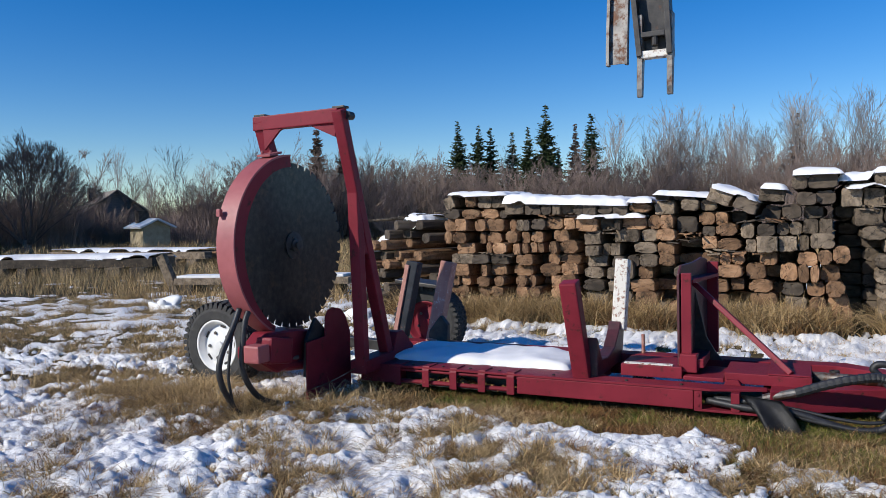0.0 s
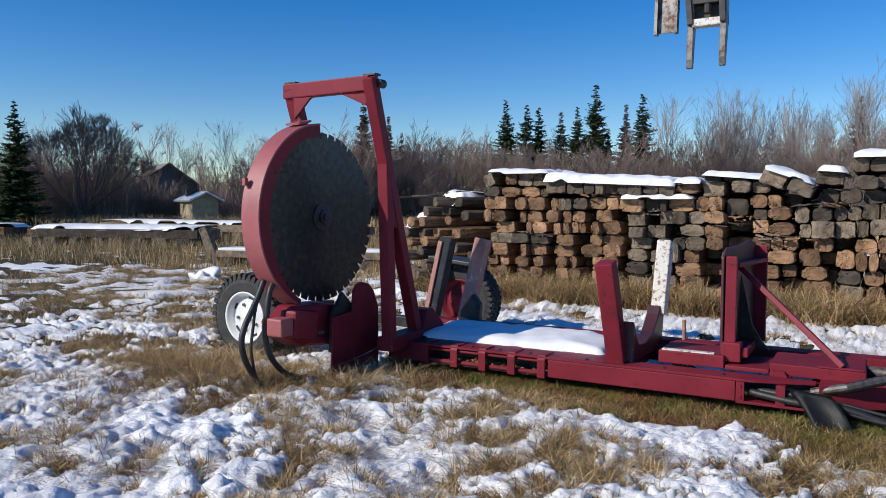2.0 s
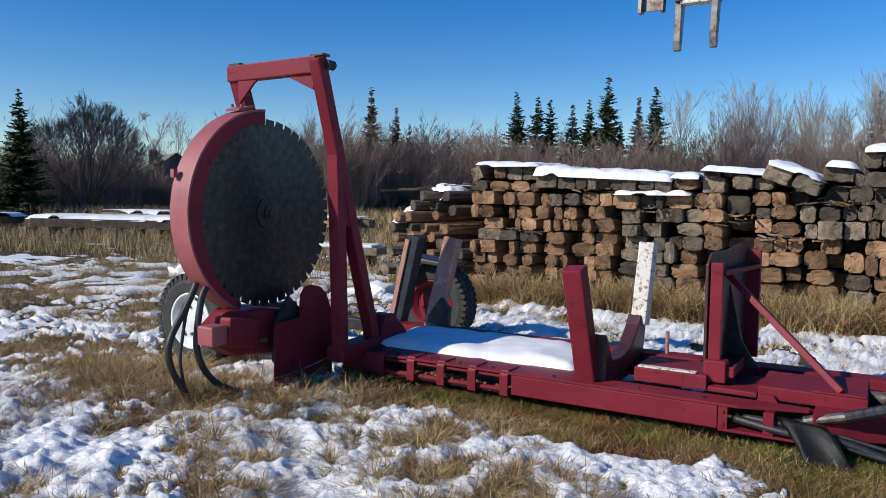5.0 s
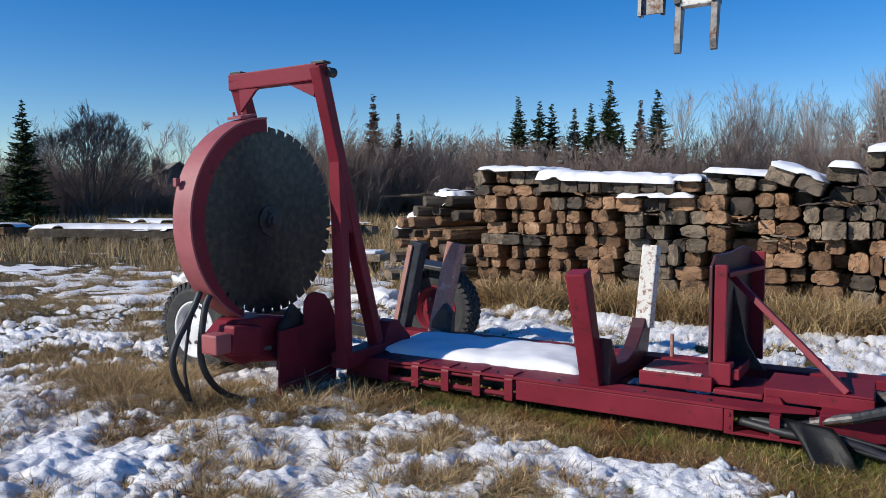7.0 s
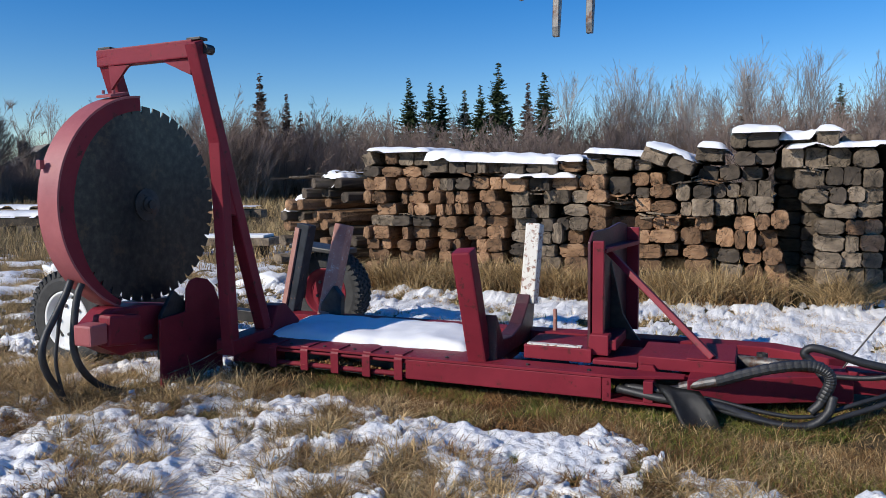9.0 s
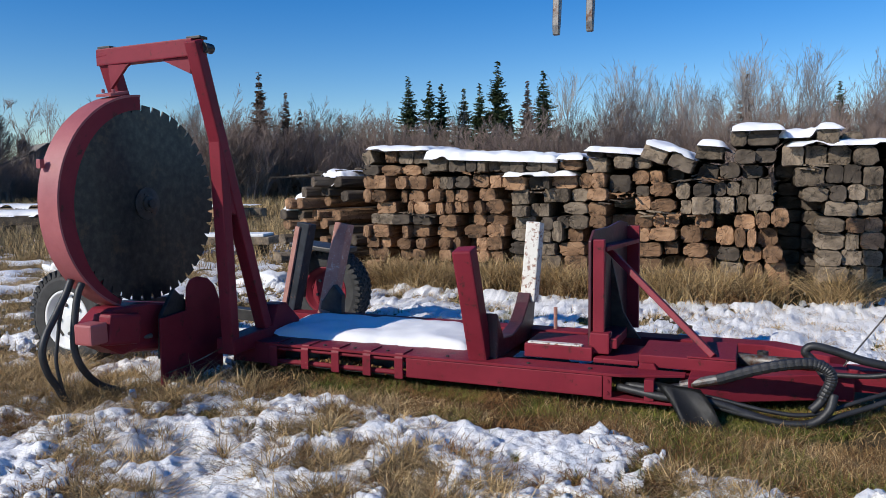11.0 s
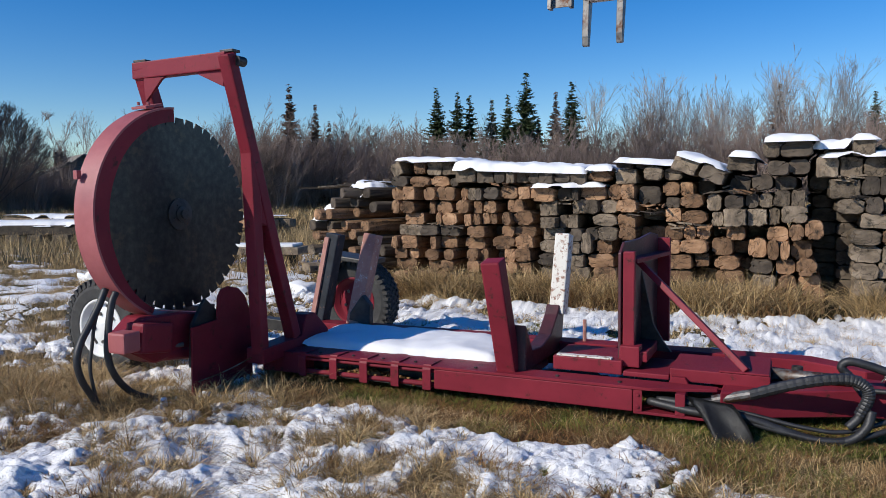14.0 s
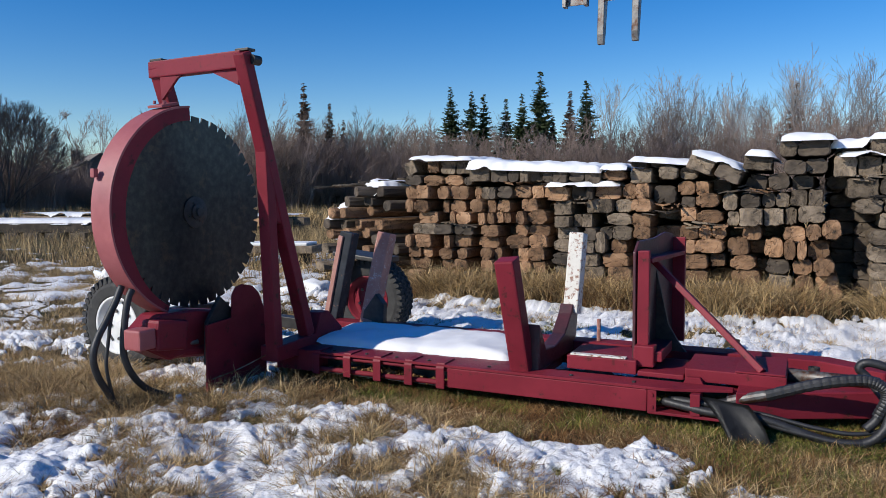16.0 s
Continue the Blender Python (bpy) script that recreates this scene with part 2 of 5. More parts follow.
def tube(bm, line, r, seg=10, r_end=None):
    line = [Vector(q) for q in line]
    rings = []
    side = None
    for i, q in enumerate(line):
        d = (line[min(i + 1, len(line) - 1)] - line[max(i - 1, 0)]).normalized()
        if side is None:
            side = d.orthogonal().normalized()
        side = (side - d * side.dot(d)).normalized()
        up = d.cross(side)
        k = r if r_end is None else r + (r_end - r) * i / (len(line) - 1)
        k = k(i) if callable(k) else k
        rings.append([bm.verts.new(q + side * math.cos(a) * k + up * math.sin(a) * k) for a in (2 * math.pi * j / seg for j in range(seg))])
    for a, b in zip(rings, rings[1:]):
        for j in range(seg):
            bm.faces.new((a[j], a[(j + 1) % seg], b[(j + 1) % seg], b[j]))
    bm.faces.new(rings[0][::-1])
    bm.faces.new(rings[-1])
    return bm


def lathe(bm, profile, axis, centre, seg=40, ring=False):
    """A profile of (radius, along) turned round an axis 'x' or 'y' or 'z'."""
    rings = []
    for rad, along in profile:
        ring = []
        for j in range(seg):
            a = 2 * math.pi * j / seg
            u, v = rad * math.cos(a), rad * math.sin(a)
            q = {"x": (along, u, v), "y": (u, along, v), "z": (u, v, along)}[axis]
            ring.append(bm.verts.new(Vector(q) + Vector(centre)))
        rings.append(ring)
    for a, b in zip(rings, rings[1:]):
        for j in range(seg):
            bm.faces.new((a[j], a[(j + 1) % seg], b[(j + 1) % seg], b[j]))
    if ring:
        for j in range(seg):
            bm.faces.new((rings[-1][j], rings[-1][(j + 1) % seg], rings[0][(j + 1) % seg], rings[0][j]))
    else:
        bm.faces.new(rings[0])
        bm.faces.new(rings[-1][::-1])
    bmesh.ops.recalc_face_normals(bm, faces=bm.faces)
    return bm


def B():
    return bmesh.new()


# ---- ground ----
def hashed(ix, iy, seed):
    h = np.sin(ix * 127.1 + iy * 311.7 + seed * 74.7) * 43758.5453
    return h - np.floor(h)


def value_noise(x, y, seed=0):
    ix, iy = np.floor(x), np.floor(y)
    fx, fy = x - ix, y - iy
    fx, fy = fx * fx * (3 - 2 * fx), fy * fy * (3 - 2 * fy)
    a, b = hashed(ix, iy, seed), hashed(ix + 1, iy, seed)
    c, d = hashed(ix, iy + 1, seed), hashed(ix + 1, iy + 1, seed)
    return (a + (b - a) * fx) * (1 - fy) + (c + (d - c) * fx) * fy


def fbm(x, y, octaves=4, seed=0):
    out, amp, tot = 0, 1.0, 0
    for k in range(octaves):
        out = out + amp * value_noise(x * 2 ** k, y * 2 ** k, seed + k * 7)
        tot += amp
        amp *= 0.55
    return out / tot


def ground_z(x, y):
    near = np.exp(-((x - 0) ** 2 / 300 + (y - 1) ** 2 / 200))
    lumps = (fbm(x * 1.9, y * 1.9, 4, 3) - 0.5) * 0.13 + (fbm(x * 7, y * 7, 3, 5) - 0.5) * 0.06
    flat = np.clip((np.abs(y - 0.3) - 0.75) / 0.5, 0.25, 1) + np.where(x > 3, 1, 0) * 0
    return lumps * np.clip(flat, 0, 1) * (0.35 + 0.65 * near) + 0.012


def smoothstep(a, b, v):
    t = np.clip((v - a) / (b - a), 0, 1)
    return t * t * (3 - 2 * t)


EDGE_X = (-3.2, -2.4, -1.7, -0.89, -0.22, 0.26, 0.63, 1.01, 1.25, 1.45, 1.64, 1.84, 2.12, 2.6, 4.5)
EDGE_Y = (-0.35, -0.45, -0.5, -0.30, -0.34, -0.43, -0.48, -0.46, -0.32, -0.43, -0.68, -0.73, -0.74, -0.70, -0.5)


def snow_amount(x, y):
    """How deep the snow lies, in metres; below nought there is none."""
    base = fbm(x * 1.6, y * 1.6, 3, 21) * 0.30 + fbm(x * 5.0, y * 5.0, 3, 33) * 0.37 + fbm(x * 19, y * 19, 3, 35) * 0.33
    cover = 0.553 - 0.035 * smoothstep(-1.8, -3.0, x) * smoothstep(-1.4, -0.6, y)
    edge = np.interp(x, EDGE_X, EDGE_Y) + 0.10 * (fbm(x * 6, y * 6, 2, 8) - 0.5)
    strip = smoothstep(edge - 0.07, edge + 0.03, y) * (1 - smoothstep(0.85, 1.15, y)) * smoothstep(-2.9, -2.0, x)
    cover = cover - (0.05 + 0.45 * smoothstep(-1.6, -0.9, x)) * strip
    cover = cover + 0.05 * smoothstep(-0.35, -0.05, y - edge) * (1 - strip) * smoothstep(-1.0, -0.5, x) * (1 - smoothstep(0.0, 0.2, y - edge))
    cover = cover + (0.015 + 0.075 * smoothstep(0.6, 2.4, x)) * smoothstep(1.0, 1.3, y) * (1 - smoothstep(3.6, 4.2, y)) * smoothstep(-3.0, -2.0, x)
    cover = cover - 0.4 * smoothstep(3.6, 4.1, y) * (1 - smoothstep(7.5, 8, y)) * smoothstep(-4.8, -3.6, x) * (1 - smoothstep(1.6, 2.6, x))
    far = np.hypot(x - 1.9, y + 4)
    cover = cover - 0.02 * smoothstep(6, 9, far) - 0.12 * smoothstep(12, 20, far) - 0.2 * smoothstep(20, 30, far)
    cover = cover + 0.06 * smoothstep(-0.75, -1.0, y) * smoothstep(-0.6, -1.0, x) * smoothstep(-4.0, -2.6, y)
    cover = cover + 0.05 * smoothstep(-1.0, -1.7, y) * smoothstep(1.2, 0.2, x) * smoothstep(-4.0, -2.6, y)
    return (base - (1 - cover)) * 0.42 - 0.002


def axis_steps(lo, hi, step, reach, growth):
    mid = list(np.arange(lo, hi, step))
    a, b, s = [], [], step
    v = lo
    while v > -reach:
        s *= growth
        v -= s
        a.append(v)
    s, v = step, mid[-1]
    while v < reach:
        s *= growth
        v += s
        b.append(v)
    return np.array(a[::-1] + mid + b)


def sheet(name, xs, ys, zs, mat, keep=None):
    nx, ny = len(xs), len(ys)
    X, Y = np.meshgrid(xs, ys)
    co = np.stack([X, Y, zs], -1).reshape(-1, 3)
    idx = np.arange(nx * ny).reshape(ny, nx)
    quads = np.stack([idx[:-1, :-1], idx[:-1, 1:], idx[1:, 1:], idx[1:, :-1]], -1).reshape(-1, 4)
    if keep is not None:
        ok = keep.reshape(-1)
        quads = quads[ok[quads].any(1)]
        used = np.unique(quads)
        remap = np.zeros(nx * ny, int)
        remap[used] = np.arange(len(used))
        co, quads = co[used], remap[quads]
    me = bpy.data.meshes.new(name)
    me.vertices.add(len(co))
    me.vertices.foreach_set("co", co.astype(np.float32).ravel())
    me.loops.add(quads.size)
    me.loops.foreach_set("vertex_index", quads.astype(np.int32).ravel())
    me.polygons.add(len(quads))
    me.polygons.foreach_set("loop_start", np.arange(0, quads.size, 4, dtype=np.int32))
    me.update(calc_edges=True)
    me.materials.append(mat)
    me.shade_smooth()
    return new(name, me)


gx = axis_steps(-3.6, 3.0, 0.014, 900, 1.04)
gy = axis_steps(-2.3, 0.2, 0.014, 900, 1.022)
GX, GY = np.meshgrid(gx, gy)
GZ = ground_z(GX, GY)
tagged(sheet("ground", gx, gy, GZ, SOIL), "uneven field of brown and green autumn turf", "ground", kind="structure")
SD = snow_amount(GX, GY)
lump = (fbm(GX * 5, GY * 5, 3, 61) - 0.45) * 0.055 + (fbm(GX * 17, GY * 17, 2, 67) - 0.5) * 0.034 + (0.25 - np.abs(fbm(GX * 38, GY * 38, 2, 71) - 0.5)) * 0.022
SZ = GZ + np.where(SD > 0, 0.006 + np.clip(SD / 0.03, 0, 1) ** 0.6 * 0.024 + 1.4 * lump * np.clip(SD * 70, 0.15, 1), SD * 1.2 - 0.003)
near_enough = (np.hypot(GX, GY) < 45) & (SD > -0.012)
tagged(sheet("snow", gx, gy, SZ, SNOW, near_enough), "thin patchy melting snow over the turf", "snow", kind="stuff")


def blades(name, xs, ys, height, width, lean, mat, label, seed, seg=2):
    """Grass as bent tapering blades, one object."""
    rng = np.random.default_rng(seed)
    n = len(xs)
    z0 = ground_z(xs, ys) - 0.01
    ang = rng.uniform(0, 2 * np.pi, n)
    tilt = rng.normal(0, lean, (n, 2))
    h = height * rng.uniform(0.45, 1.15, n)
    wx, wy = np.cos(ang) * width * 0.5, np.sin(ang) * width * 0.5
    rows = []
    for k in range(seg + 1):
        t = k / seg
        cx, cy, cz = xs + tilt[:, 0] * h * t ** 1.6, ys + tilt[:, 1] * h * t ** 1.6, z0 + h * (t - 0.25 * t * t * np.minimum(1.5, np.hypot(tilt[:, 0], tilt[:, 1])))
        f = 1 - 0.85 * t
        if k < seg:
            rows += [np.stack([cx - wx * f, cy - wy * f, cz], -1), np.stack([cx + wx * f, cy + wy * f, cz], -1)]
        else:
            rows.append(np.stack([cx, cy, cz], -1))
    m = len(rows)
    co = np.stack(rows, 1).reshape(-1, 3)
    tris = []
    for k in range(seg - 1):
        a = 2 * k
        tris += [(a, a + 1, a + 3), (a, a + 3, a + 2)]
    tris.append((m - 3, m - 2, m - 1))
    tri = (np.arange(n)[:, None, None] * m + np.array(tris)[None]).reshape(-1, 3)
    me = bpy.data.meshes.new(name)
    me.vertices.add(len(co))
    me.vertices.foreach_set("co", co.astype(np.float32).ravel())
    me.loops.add(tri.size)
    me.loops.foreach_set("vertex_index", tri.astype(np.int32).ravel())
    me.polygons.add(len(tri))
    me.polygons.foreach_set("loop_start", np.arange(0, tri.size, 3, dtype=np.int32))
    me.update(calc_edges=True)
    me.materials.append(mat)
    return tagged(new(name, me), label, "grass", kind="stuff")


def scatter(n, x0, x1, y0, y1, seed, clump=0.5, bare=True, limit=0.0):
    rng = np.random.default_rng(seed)
    x, y = rng.uniform(x0, x1, n * 4), rng.uniform(y0, y1, n * 4)
    c = fbm(x * 2.4, y * 2.4, 3, seed + 90)
    ok = c > clump
    if bare:
        ok &= snow_amount(x, y) < limit
    return x[ok][:n], y[ok][:n]


def tussocks(n, x0, x1, y0, y1, seed, per, radius, where=None):
    """Places of blades gathered in tufts."""
    rng = np.random.default_rng(seed)
    cx, cy = rng.uniform(x0, x1, n * 3), rng.uniform(y0, y1, n * 3)
    ok = fbm(cx * 1.6, cy * 1.6, 2, seed + 3) > 0.47
    if where is not None:
        ok &= where(cx, cy)
    cx, cy = cx[ok][:n], cy[ok][:n]
    size = rng.uniform(0.4, 1.5, len(cx))
    m = (per * size).astype(int)
    x = np.repeat(cx, m) + rng.normal(0, 1, m.sum()) * np.repeat(size, m) * radius
    y = np.repeat(cy, m) + rng.normal(0, 1, m.sum()) * np.repeat(size, m) * radius
    return x, y


def before_edge(x, y):
    return y < np.interp(x, EDGE_X, EDGE_Y) - 0.02


blades("dry_grass", *scatter(60000, -4.2, 3.4, -2.6, -0.2, 1, 0.40, True, 0.004), 0.075, 0.0062, 1.0, STRAW, "flattened dry straw-coloured grass among the snow", 1)
blades("dry_grass", *tussocks(250, -4.2, 3.2, -2.6, -0.3, 21, 190, 0.042, before_edge), 0.13, 0.0062, 1.05, STRAW, "bleached straw tufts standing out of the snow", 21, 3)
blades("brown_grass", *tussocks(200, -4.2, 3.2, -2.6, -0.3, 22, 150, 0.05, before_edge), 0.10, 0.0068, 1.2, BROWN_GRASS, "flattened brown tufts in the snow", 22, 3)
blades("green_grass", *tussocks(60, -4.2, 3.2, -2.6, -0.3, 23, 22, 0.03, before_edge), 0.09, 0.004, 0.6, GREEN, "few green shoots in the snow", 23, 3)
blades("dry_grass", *scatter(40000, -11, -1.3, -2.4, 6.5, 2, 0.38, True, 0.012), 0.11, 0.006, 0.9, STRAW, "dry yellow grass in the snowy field", 2)
blades("dry_grass", *tussocks(420, -10, -1.6, -1.2, 6.5, 24, 90, 0.06), 0.16, 0.006, 0.9, STRAW, "tufts of dry yellow grass in the snowy field", 24, 3)
blades("dry_grass", *tussocks(40, -2.5, -0.9, -1.15, -0.35, 25, 150, 0.06), 0.20, 0.0062, 1.1, STRAW, "longer straw round the saw and its hoses", 25, 3)
blades("green_grass", *scatter(40000, -1.6, 3.6, -1.0, 0.5, 3, 0.44, True, 0.0), 0.075, 0.0066, 0.85, GREEN, "short green turf along the trailer frame", 3)
blades("brown_grass", *scatter(30000, -1.9, 3.6, -1.0, 0.5, 4, 0.46, True, 0.0), 0.085, 0.0066, 1.0, BROWN_GRASS, "brown dead stalks in the short turf", 4)
blades("dry_grass", *scatter(5000, -1.9, 3.6, -1.0, 0.5, 9, 0.5, True, 0.0), 0.10, 0.0046, 0.9, STRAW, "pale stalks in the short turf", 9)
blades("tall_grass", *tussocks(150, -3.4, 1.9, 3.78, 4.18, 5, 62, 0.07), 0.44, 0.011, 0.75, STRAW, "tall dry grass in front of the stacked ties", 5, 4)
blades("tall_grass", *tussocks(60, -3.4, 1.8, 3.75, 4.2, 26, 60, 0.09), 0.34, 0.011, 0.95, BROWN_GRASS, "bent brown grass in front of the stacked ties", 26, 4)
blades("tall_grass", *tussocks(16, 1.95, 2.9, 4.05, 4.25, 27, 80, 0.08), 0.42, 0.010, 0.9, STRAW, "tall arching grass before the slot in the stack", 27, 4)
blades("tall_grass", *scatter(30000, -26, -3.4, 4.5, 16, 6, 0.42, False), 0.42, 0.012, 0.4, STRAW, "tall dry grass in the open field", 6)
blades("tall_grass", *scatter(42000, -60, 10, 16, 44, 7, 0.36, False), 0.72, 0.035, 0.4, STRAW, "distant band of tan grass before the thicket", 7)
blades("dry_grass", *scatter(12000, -2.2, 4.2, 1.0, 3.7, 8, 0.46, True, 0.006), 0.09, 0.0045, 0.9, STRAW, "dry grass poking through the snow", 8)
blades("dry_grass", *tussocks(230, -2.6, 4.0, 1.1, 3.8, 28, 60, 0.06), 0.10, 0.006, 1.0, STRAW, "dry tufts poking through the snow", 28, 3)
blades("green_grass", *tussocks(120, -2.0, 4.0, 1.1, 3.6, 29, 60, 0.06), 0.07, 0.006, 0.9, GREEN, "green tufts poking through the snow", 29, 3)


# ---- saw trailer ----
trailer = thing("saw_trailer", "red painted steel trailer with a large circular saw", "trailer")


def pt(name, bm, mat=RED, parent=None, label="", smooth=False):
    return part(name, bm, mat, parent or trailer, label, smooth)


# near rail: a boxed beam with a ladder-like window row
bm = B()
span(bm, 0.0, 1.18, 0.0, 0.15, 0.095, 0.215)
near_rail = pt("near_rail", bm)
bm = B()
prism(bm, ((-1.2, -0.005), (1.28, -0.005), (1.60, 0.10), (1.60, 0.16), (-1.2, 0.16)), "z", 0.216, 0.232, 0.002)
pt("rail_top_plate", bm)
bm = B()
tube(bm, [(-1.2, 0.03, 0.112), (0.02, 0.03, 0.112)], 0.016, 10)
pt("lower_rod", bm)
bm = B()
tube(bm, [(-1.0, 0.02, 0.197), (0.0, 0.02, 0.197)], 0.012, 10)
pt("upper_rod", bm)
for x in (-0.955, -0.715, -0.49, -0.265, -0.045):
    bm = B()
    prism(bm, ((-0.012, 0.085), (-0.012, 0.21), (0.006, 0.24), (0.15, 0.24), (0.15, 0.233), (0.012, 0.233), (0.0, 0.208), (0.0, 0.085)), "x", x - 0.028, x + 0.028, 0.002)
    pt("strap", bm)
bm = B()
span(bm, -1.25, 0.0, 0.135, 0.155, 0.09, 0.215)
pt("inner_web", bm, DARK_STEEL)
bm = B()
span(bm, -1.28, -0.96, -0.004, 0.15, 0.095, 0.235)
pt("rail_end_block", bm)
for x in (-0.85, -0.6, -0.38, -0.15, 0.25, 0.75, 1.1):
    bm = B()
    lathe(bm, ((0.001, 0.0), (0.012, 0.0), (0.012, 0.007), (0.001, 0.009)), "z", (x, 0.055, 0.2322), 6)
    pt("bolt", bm, DARK_STEEL)
# open end of the near rail
bm = B()
span(bm, 1.184, 1.60, 0.0, 0.13, 0.085, 0.1, 0.003)
pt("bottom_flange", bm)
bm = B()
span(bm, 1.40, 1.45, -0.004, 0.12, 0.1, 0.214, 0.003)
pt("end_web", bm)
bm = B()
span(bm, 1.184, 1.23, -0.003, 0.004, 0.1, 0.214, 0.001)
for z in (0.125, 0.19):
    tube(bm, [(1.207, -0.010, z), (1.207, 0.0, z)], 0.009, 8)
pt("bolted_flange", bm)
rng = random.Random(12)
bm = B()
for k in range(420):
    x = rng.uniform(-0.93, -0.02)
    add_box(bm, (rng.uniform(0.01, 0.04), rng.uniform(0.01, 0.03), rng.uniform(0.006, 0.018)), pose(x, rng.uniform(0.035, 0.13), 0.10 + rng.random() ** 2 * 0.045 * (0.6 + 0.4 * math.sin(9 * x)), rng.uniform(-40, 40), rng.uniform(-40, 40), rng.uniform(0, 180)), 0)
tagged(part("bark_litter", bm, BROWN_GRASS), "rusty bark chips and sawdust lying in the rail", "wood debris", kind="stuff")
bm = B()
span(bm, -1.2, 0.0, 0.03, 0.135, 0.088, 0.099, 0.002)
pt("rail_floor", bm, DARK_STEEL)
# far rail, tapering towards the drawbar
bm = B()
prism(bm, ((-1.6, 0.80), (2.0, 0.80), (2.32, 0.62), (2.42, 0.70), (2.06, 0.95), (-1.6, 0.95)), "z", 0.12, 0.275, 0.006)
pt("far_rail", bm)
bm = B()
prism(bm, ((1.62, 0.02), (2.3, 0.34), (2.42, 0.34), (2.42, 0.6), (2.3, 0.62), (1.62, 0.78)), "z", 0.10, 0.24, 0.006)
pt("drawbar_body", bm)
for x in (-1.3, -0.4, 0.42, 1.62):
    bm = B()
    span(bm, x - 0.05, x + 0.05, 0.155, 0.81, 0.11, 0.21)
    pt("crossmember", bm)
bm = B()
span(bm, -1.2, 0.36, 0.15, 0.80, 0.215, 0.232, 0.003)
pt("bed_plate", bm)
# drawbar and eye
bm = B()
bar(bm, (2.4, 0.47, 0.2), (3.0, 0.47, 0.22), 0.14, 0.12)
lathe(bm, ((0.05, -0.02), (0.085, -0.02), (0.085, 0.02), (0.05, 0.02)), "z", (3.06, 0.47, 0.22), 20, True)
pt("drawbar", bm)
# carriage bed on which the pusher runs
bm = B()
span(bm, 0.68, 1.08, 0.205, 0.56, 0.235, 0.315)
pt("ram_housing", bm)
bm = B()
span(bm, 0.70, 1.02, 0.210, 0.255, 0.316, 0.325, 0.002)
pt("wear_strip", bm, RUSTED, None, "worn bare metal strip")
bm = B()
span(bm, 1.345, 1.85, 0.195, 0.60, 0.234, 0.303)
pt("carriage_box", bm)
bm = B()
span(bm, 1.09, 1.34, 0.195, 0.60, 0.234, 0.262)
pt("carriage_shoe", bm)
bm = B()
span(bm, 1.60, 1.845, 0.19, 0.62, 0.304, 0.314, 0.003)
pt("carriage_cap", bm)
bm = B()
prism(bm, ((1.34, 0.225), (1.45, 0.225), (1.43, 0.262), (1.36, 0.262)), "y", 0.16, 0.21, 0.003)
pt("latch", bm)
bm = B()
tube(bm, [(1.85, 0.40, 0.27), (2.28, 0.42, 0.26)], 0.035, 18)
pt("ram_rod", bm, STEEL, None, "bright steel piston rod", True)
bm = B()
lathe(bm, ((0.02, 0), (0.03, 0.0), (0.03, 0.05), (0.02, 0.05)), "z", (1.98, 0.56, 0.24), 12)
pt("grease_cap", bm, DARK_STEEL)
bm = B()
span(bm, 1.02, 1.9, 0.62, 0.80, 0.15, 0.2)
pt("deck_strip", bm)
bm = B()
tube(bm, [(0.70, 0.87, 0.27), (0.70, 0.87, 0.42)], 0.013, 8)
pt("stop_pin", bm, RUSTY)

# pusher: channel, ribbed plate and a long brace
push = B()
add_box(push, (0.065, 0.05, 0.56), pose(1.10, 0.31, 0.65))
pusher = pt("pusher_post", push)
m = pose(1.08, 0.31, 0.0, 0, 0, -8)


def in_pusher(ob):
    ob.matrix_basis = m
    return ob


bm = B()
prism(bm, ((-0.03, 0.30), (-0.035, 0.92), (0.03, 0.98), (0.3, 0.985), (0.52, 1.01), (0.66, 0.99), (0.68, 0.9), (0.68, 0.30)), "x", -0.035, -0.018, 0.003)
in_pusher(pt("pusher_plate", bm, RED_DARK, pusher, "dark red pusher plate with pale spots"))
bm = B()
span(bm, -0.02, 0.06, 0.02, 0.68, 0.86, 0.885, 0.003)
in_pusher(pt("top_rib", bm, RED, pusher))
bm = B()
span(bm, -0.02, 0.06, 0.655, 0.68, 0.3, 0.97, 0.003)
in_pusher(pt("side_rib", bm, RED, pusher))
bm = B()
prism(bm, ((-0.02, 0.3), (0.17, 0.3), (0.12, 0.36), (0.06, 0.46), (-0.02, 0.8)), "y", 0.33, 0.35, 0.002)
in_pusher(pt("gusset", bm, DARK_STEEL, pusher))
bm = B()
add_box(bm, (0.11, 0.10, 0.12), pose(1.115, 0.295, 0.335), 0.008)
pt("pusher_foot", bm, RED, pusher)
bm = B()
add_box(bm, (0.16, 0.5, 0.06), pose(1.13, 0.52, 0.335), 0.006)
pt("pusher_base", bm, RED, pusher)
bm = B()
bar(bm, (1.11, 0.55, 0.85), (1.735, 0.225, 0.315), 0.05, 0.035, (1, 0, 1))
pt("brace", bm, RED, pusher)

# cradle: leaning stakes joined by a bent arm
bm = B()
bar(bm, (0.445, 0.10, 0.23), (0.40, -0.045, 0.89), 0.115, 0.115, (0, 1, 0), 0.012)
stake = pt("near_stake", bm)
bm = B()
prism(bm, ((0.10, 0.22), (0.12, 0.5), (0.24, 0.33), (0.42, 0.315), (0.62, 0.355), (0.76, 0.46), (0.81, 0.52), (0.93, 0.5), (0.88, 0.3), (0.80, 0.215)), "x", 0.455, 0.545, 0.006)
pt("cradle_arm", bm, RED_DARK, None, "scuffed bent cradle arm")
bm = B()
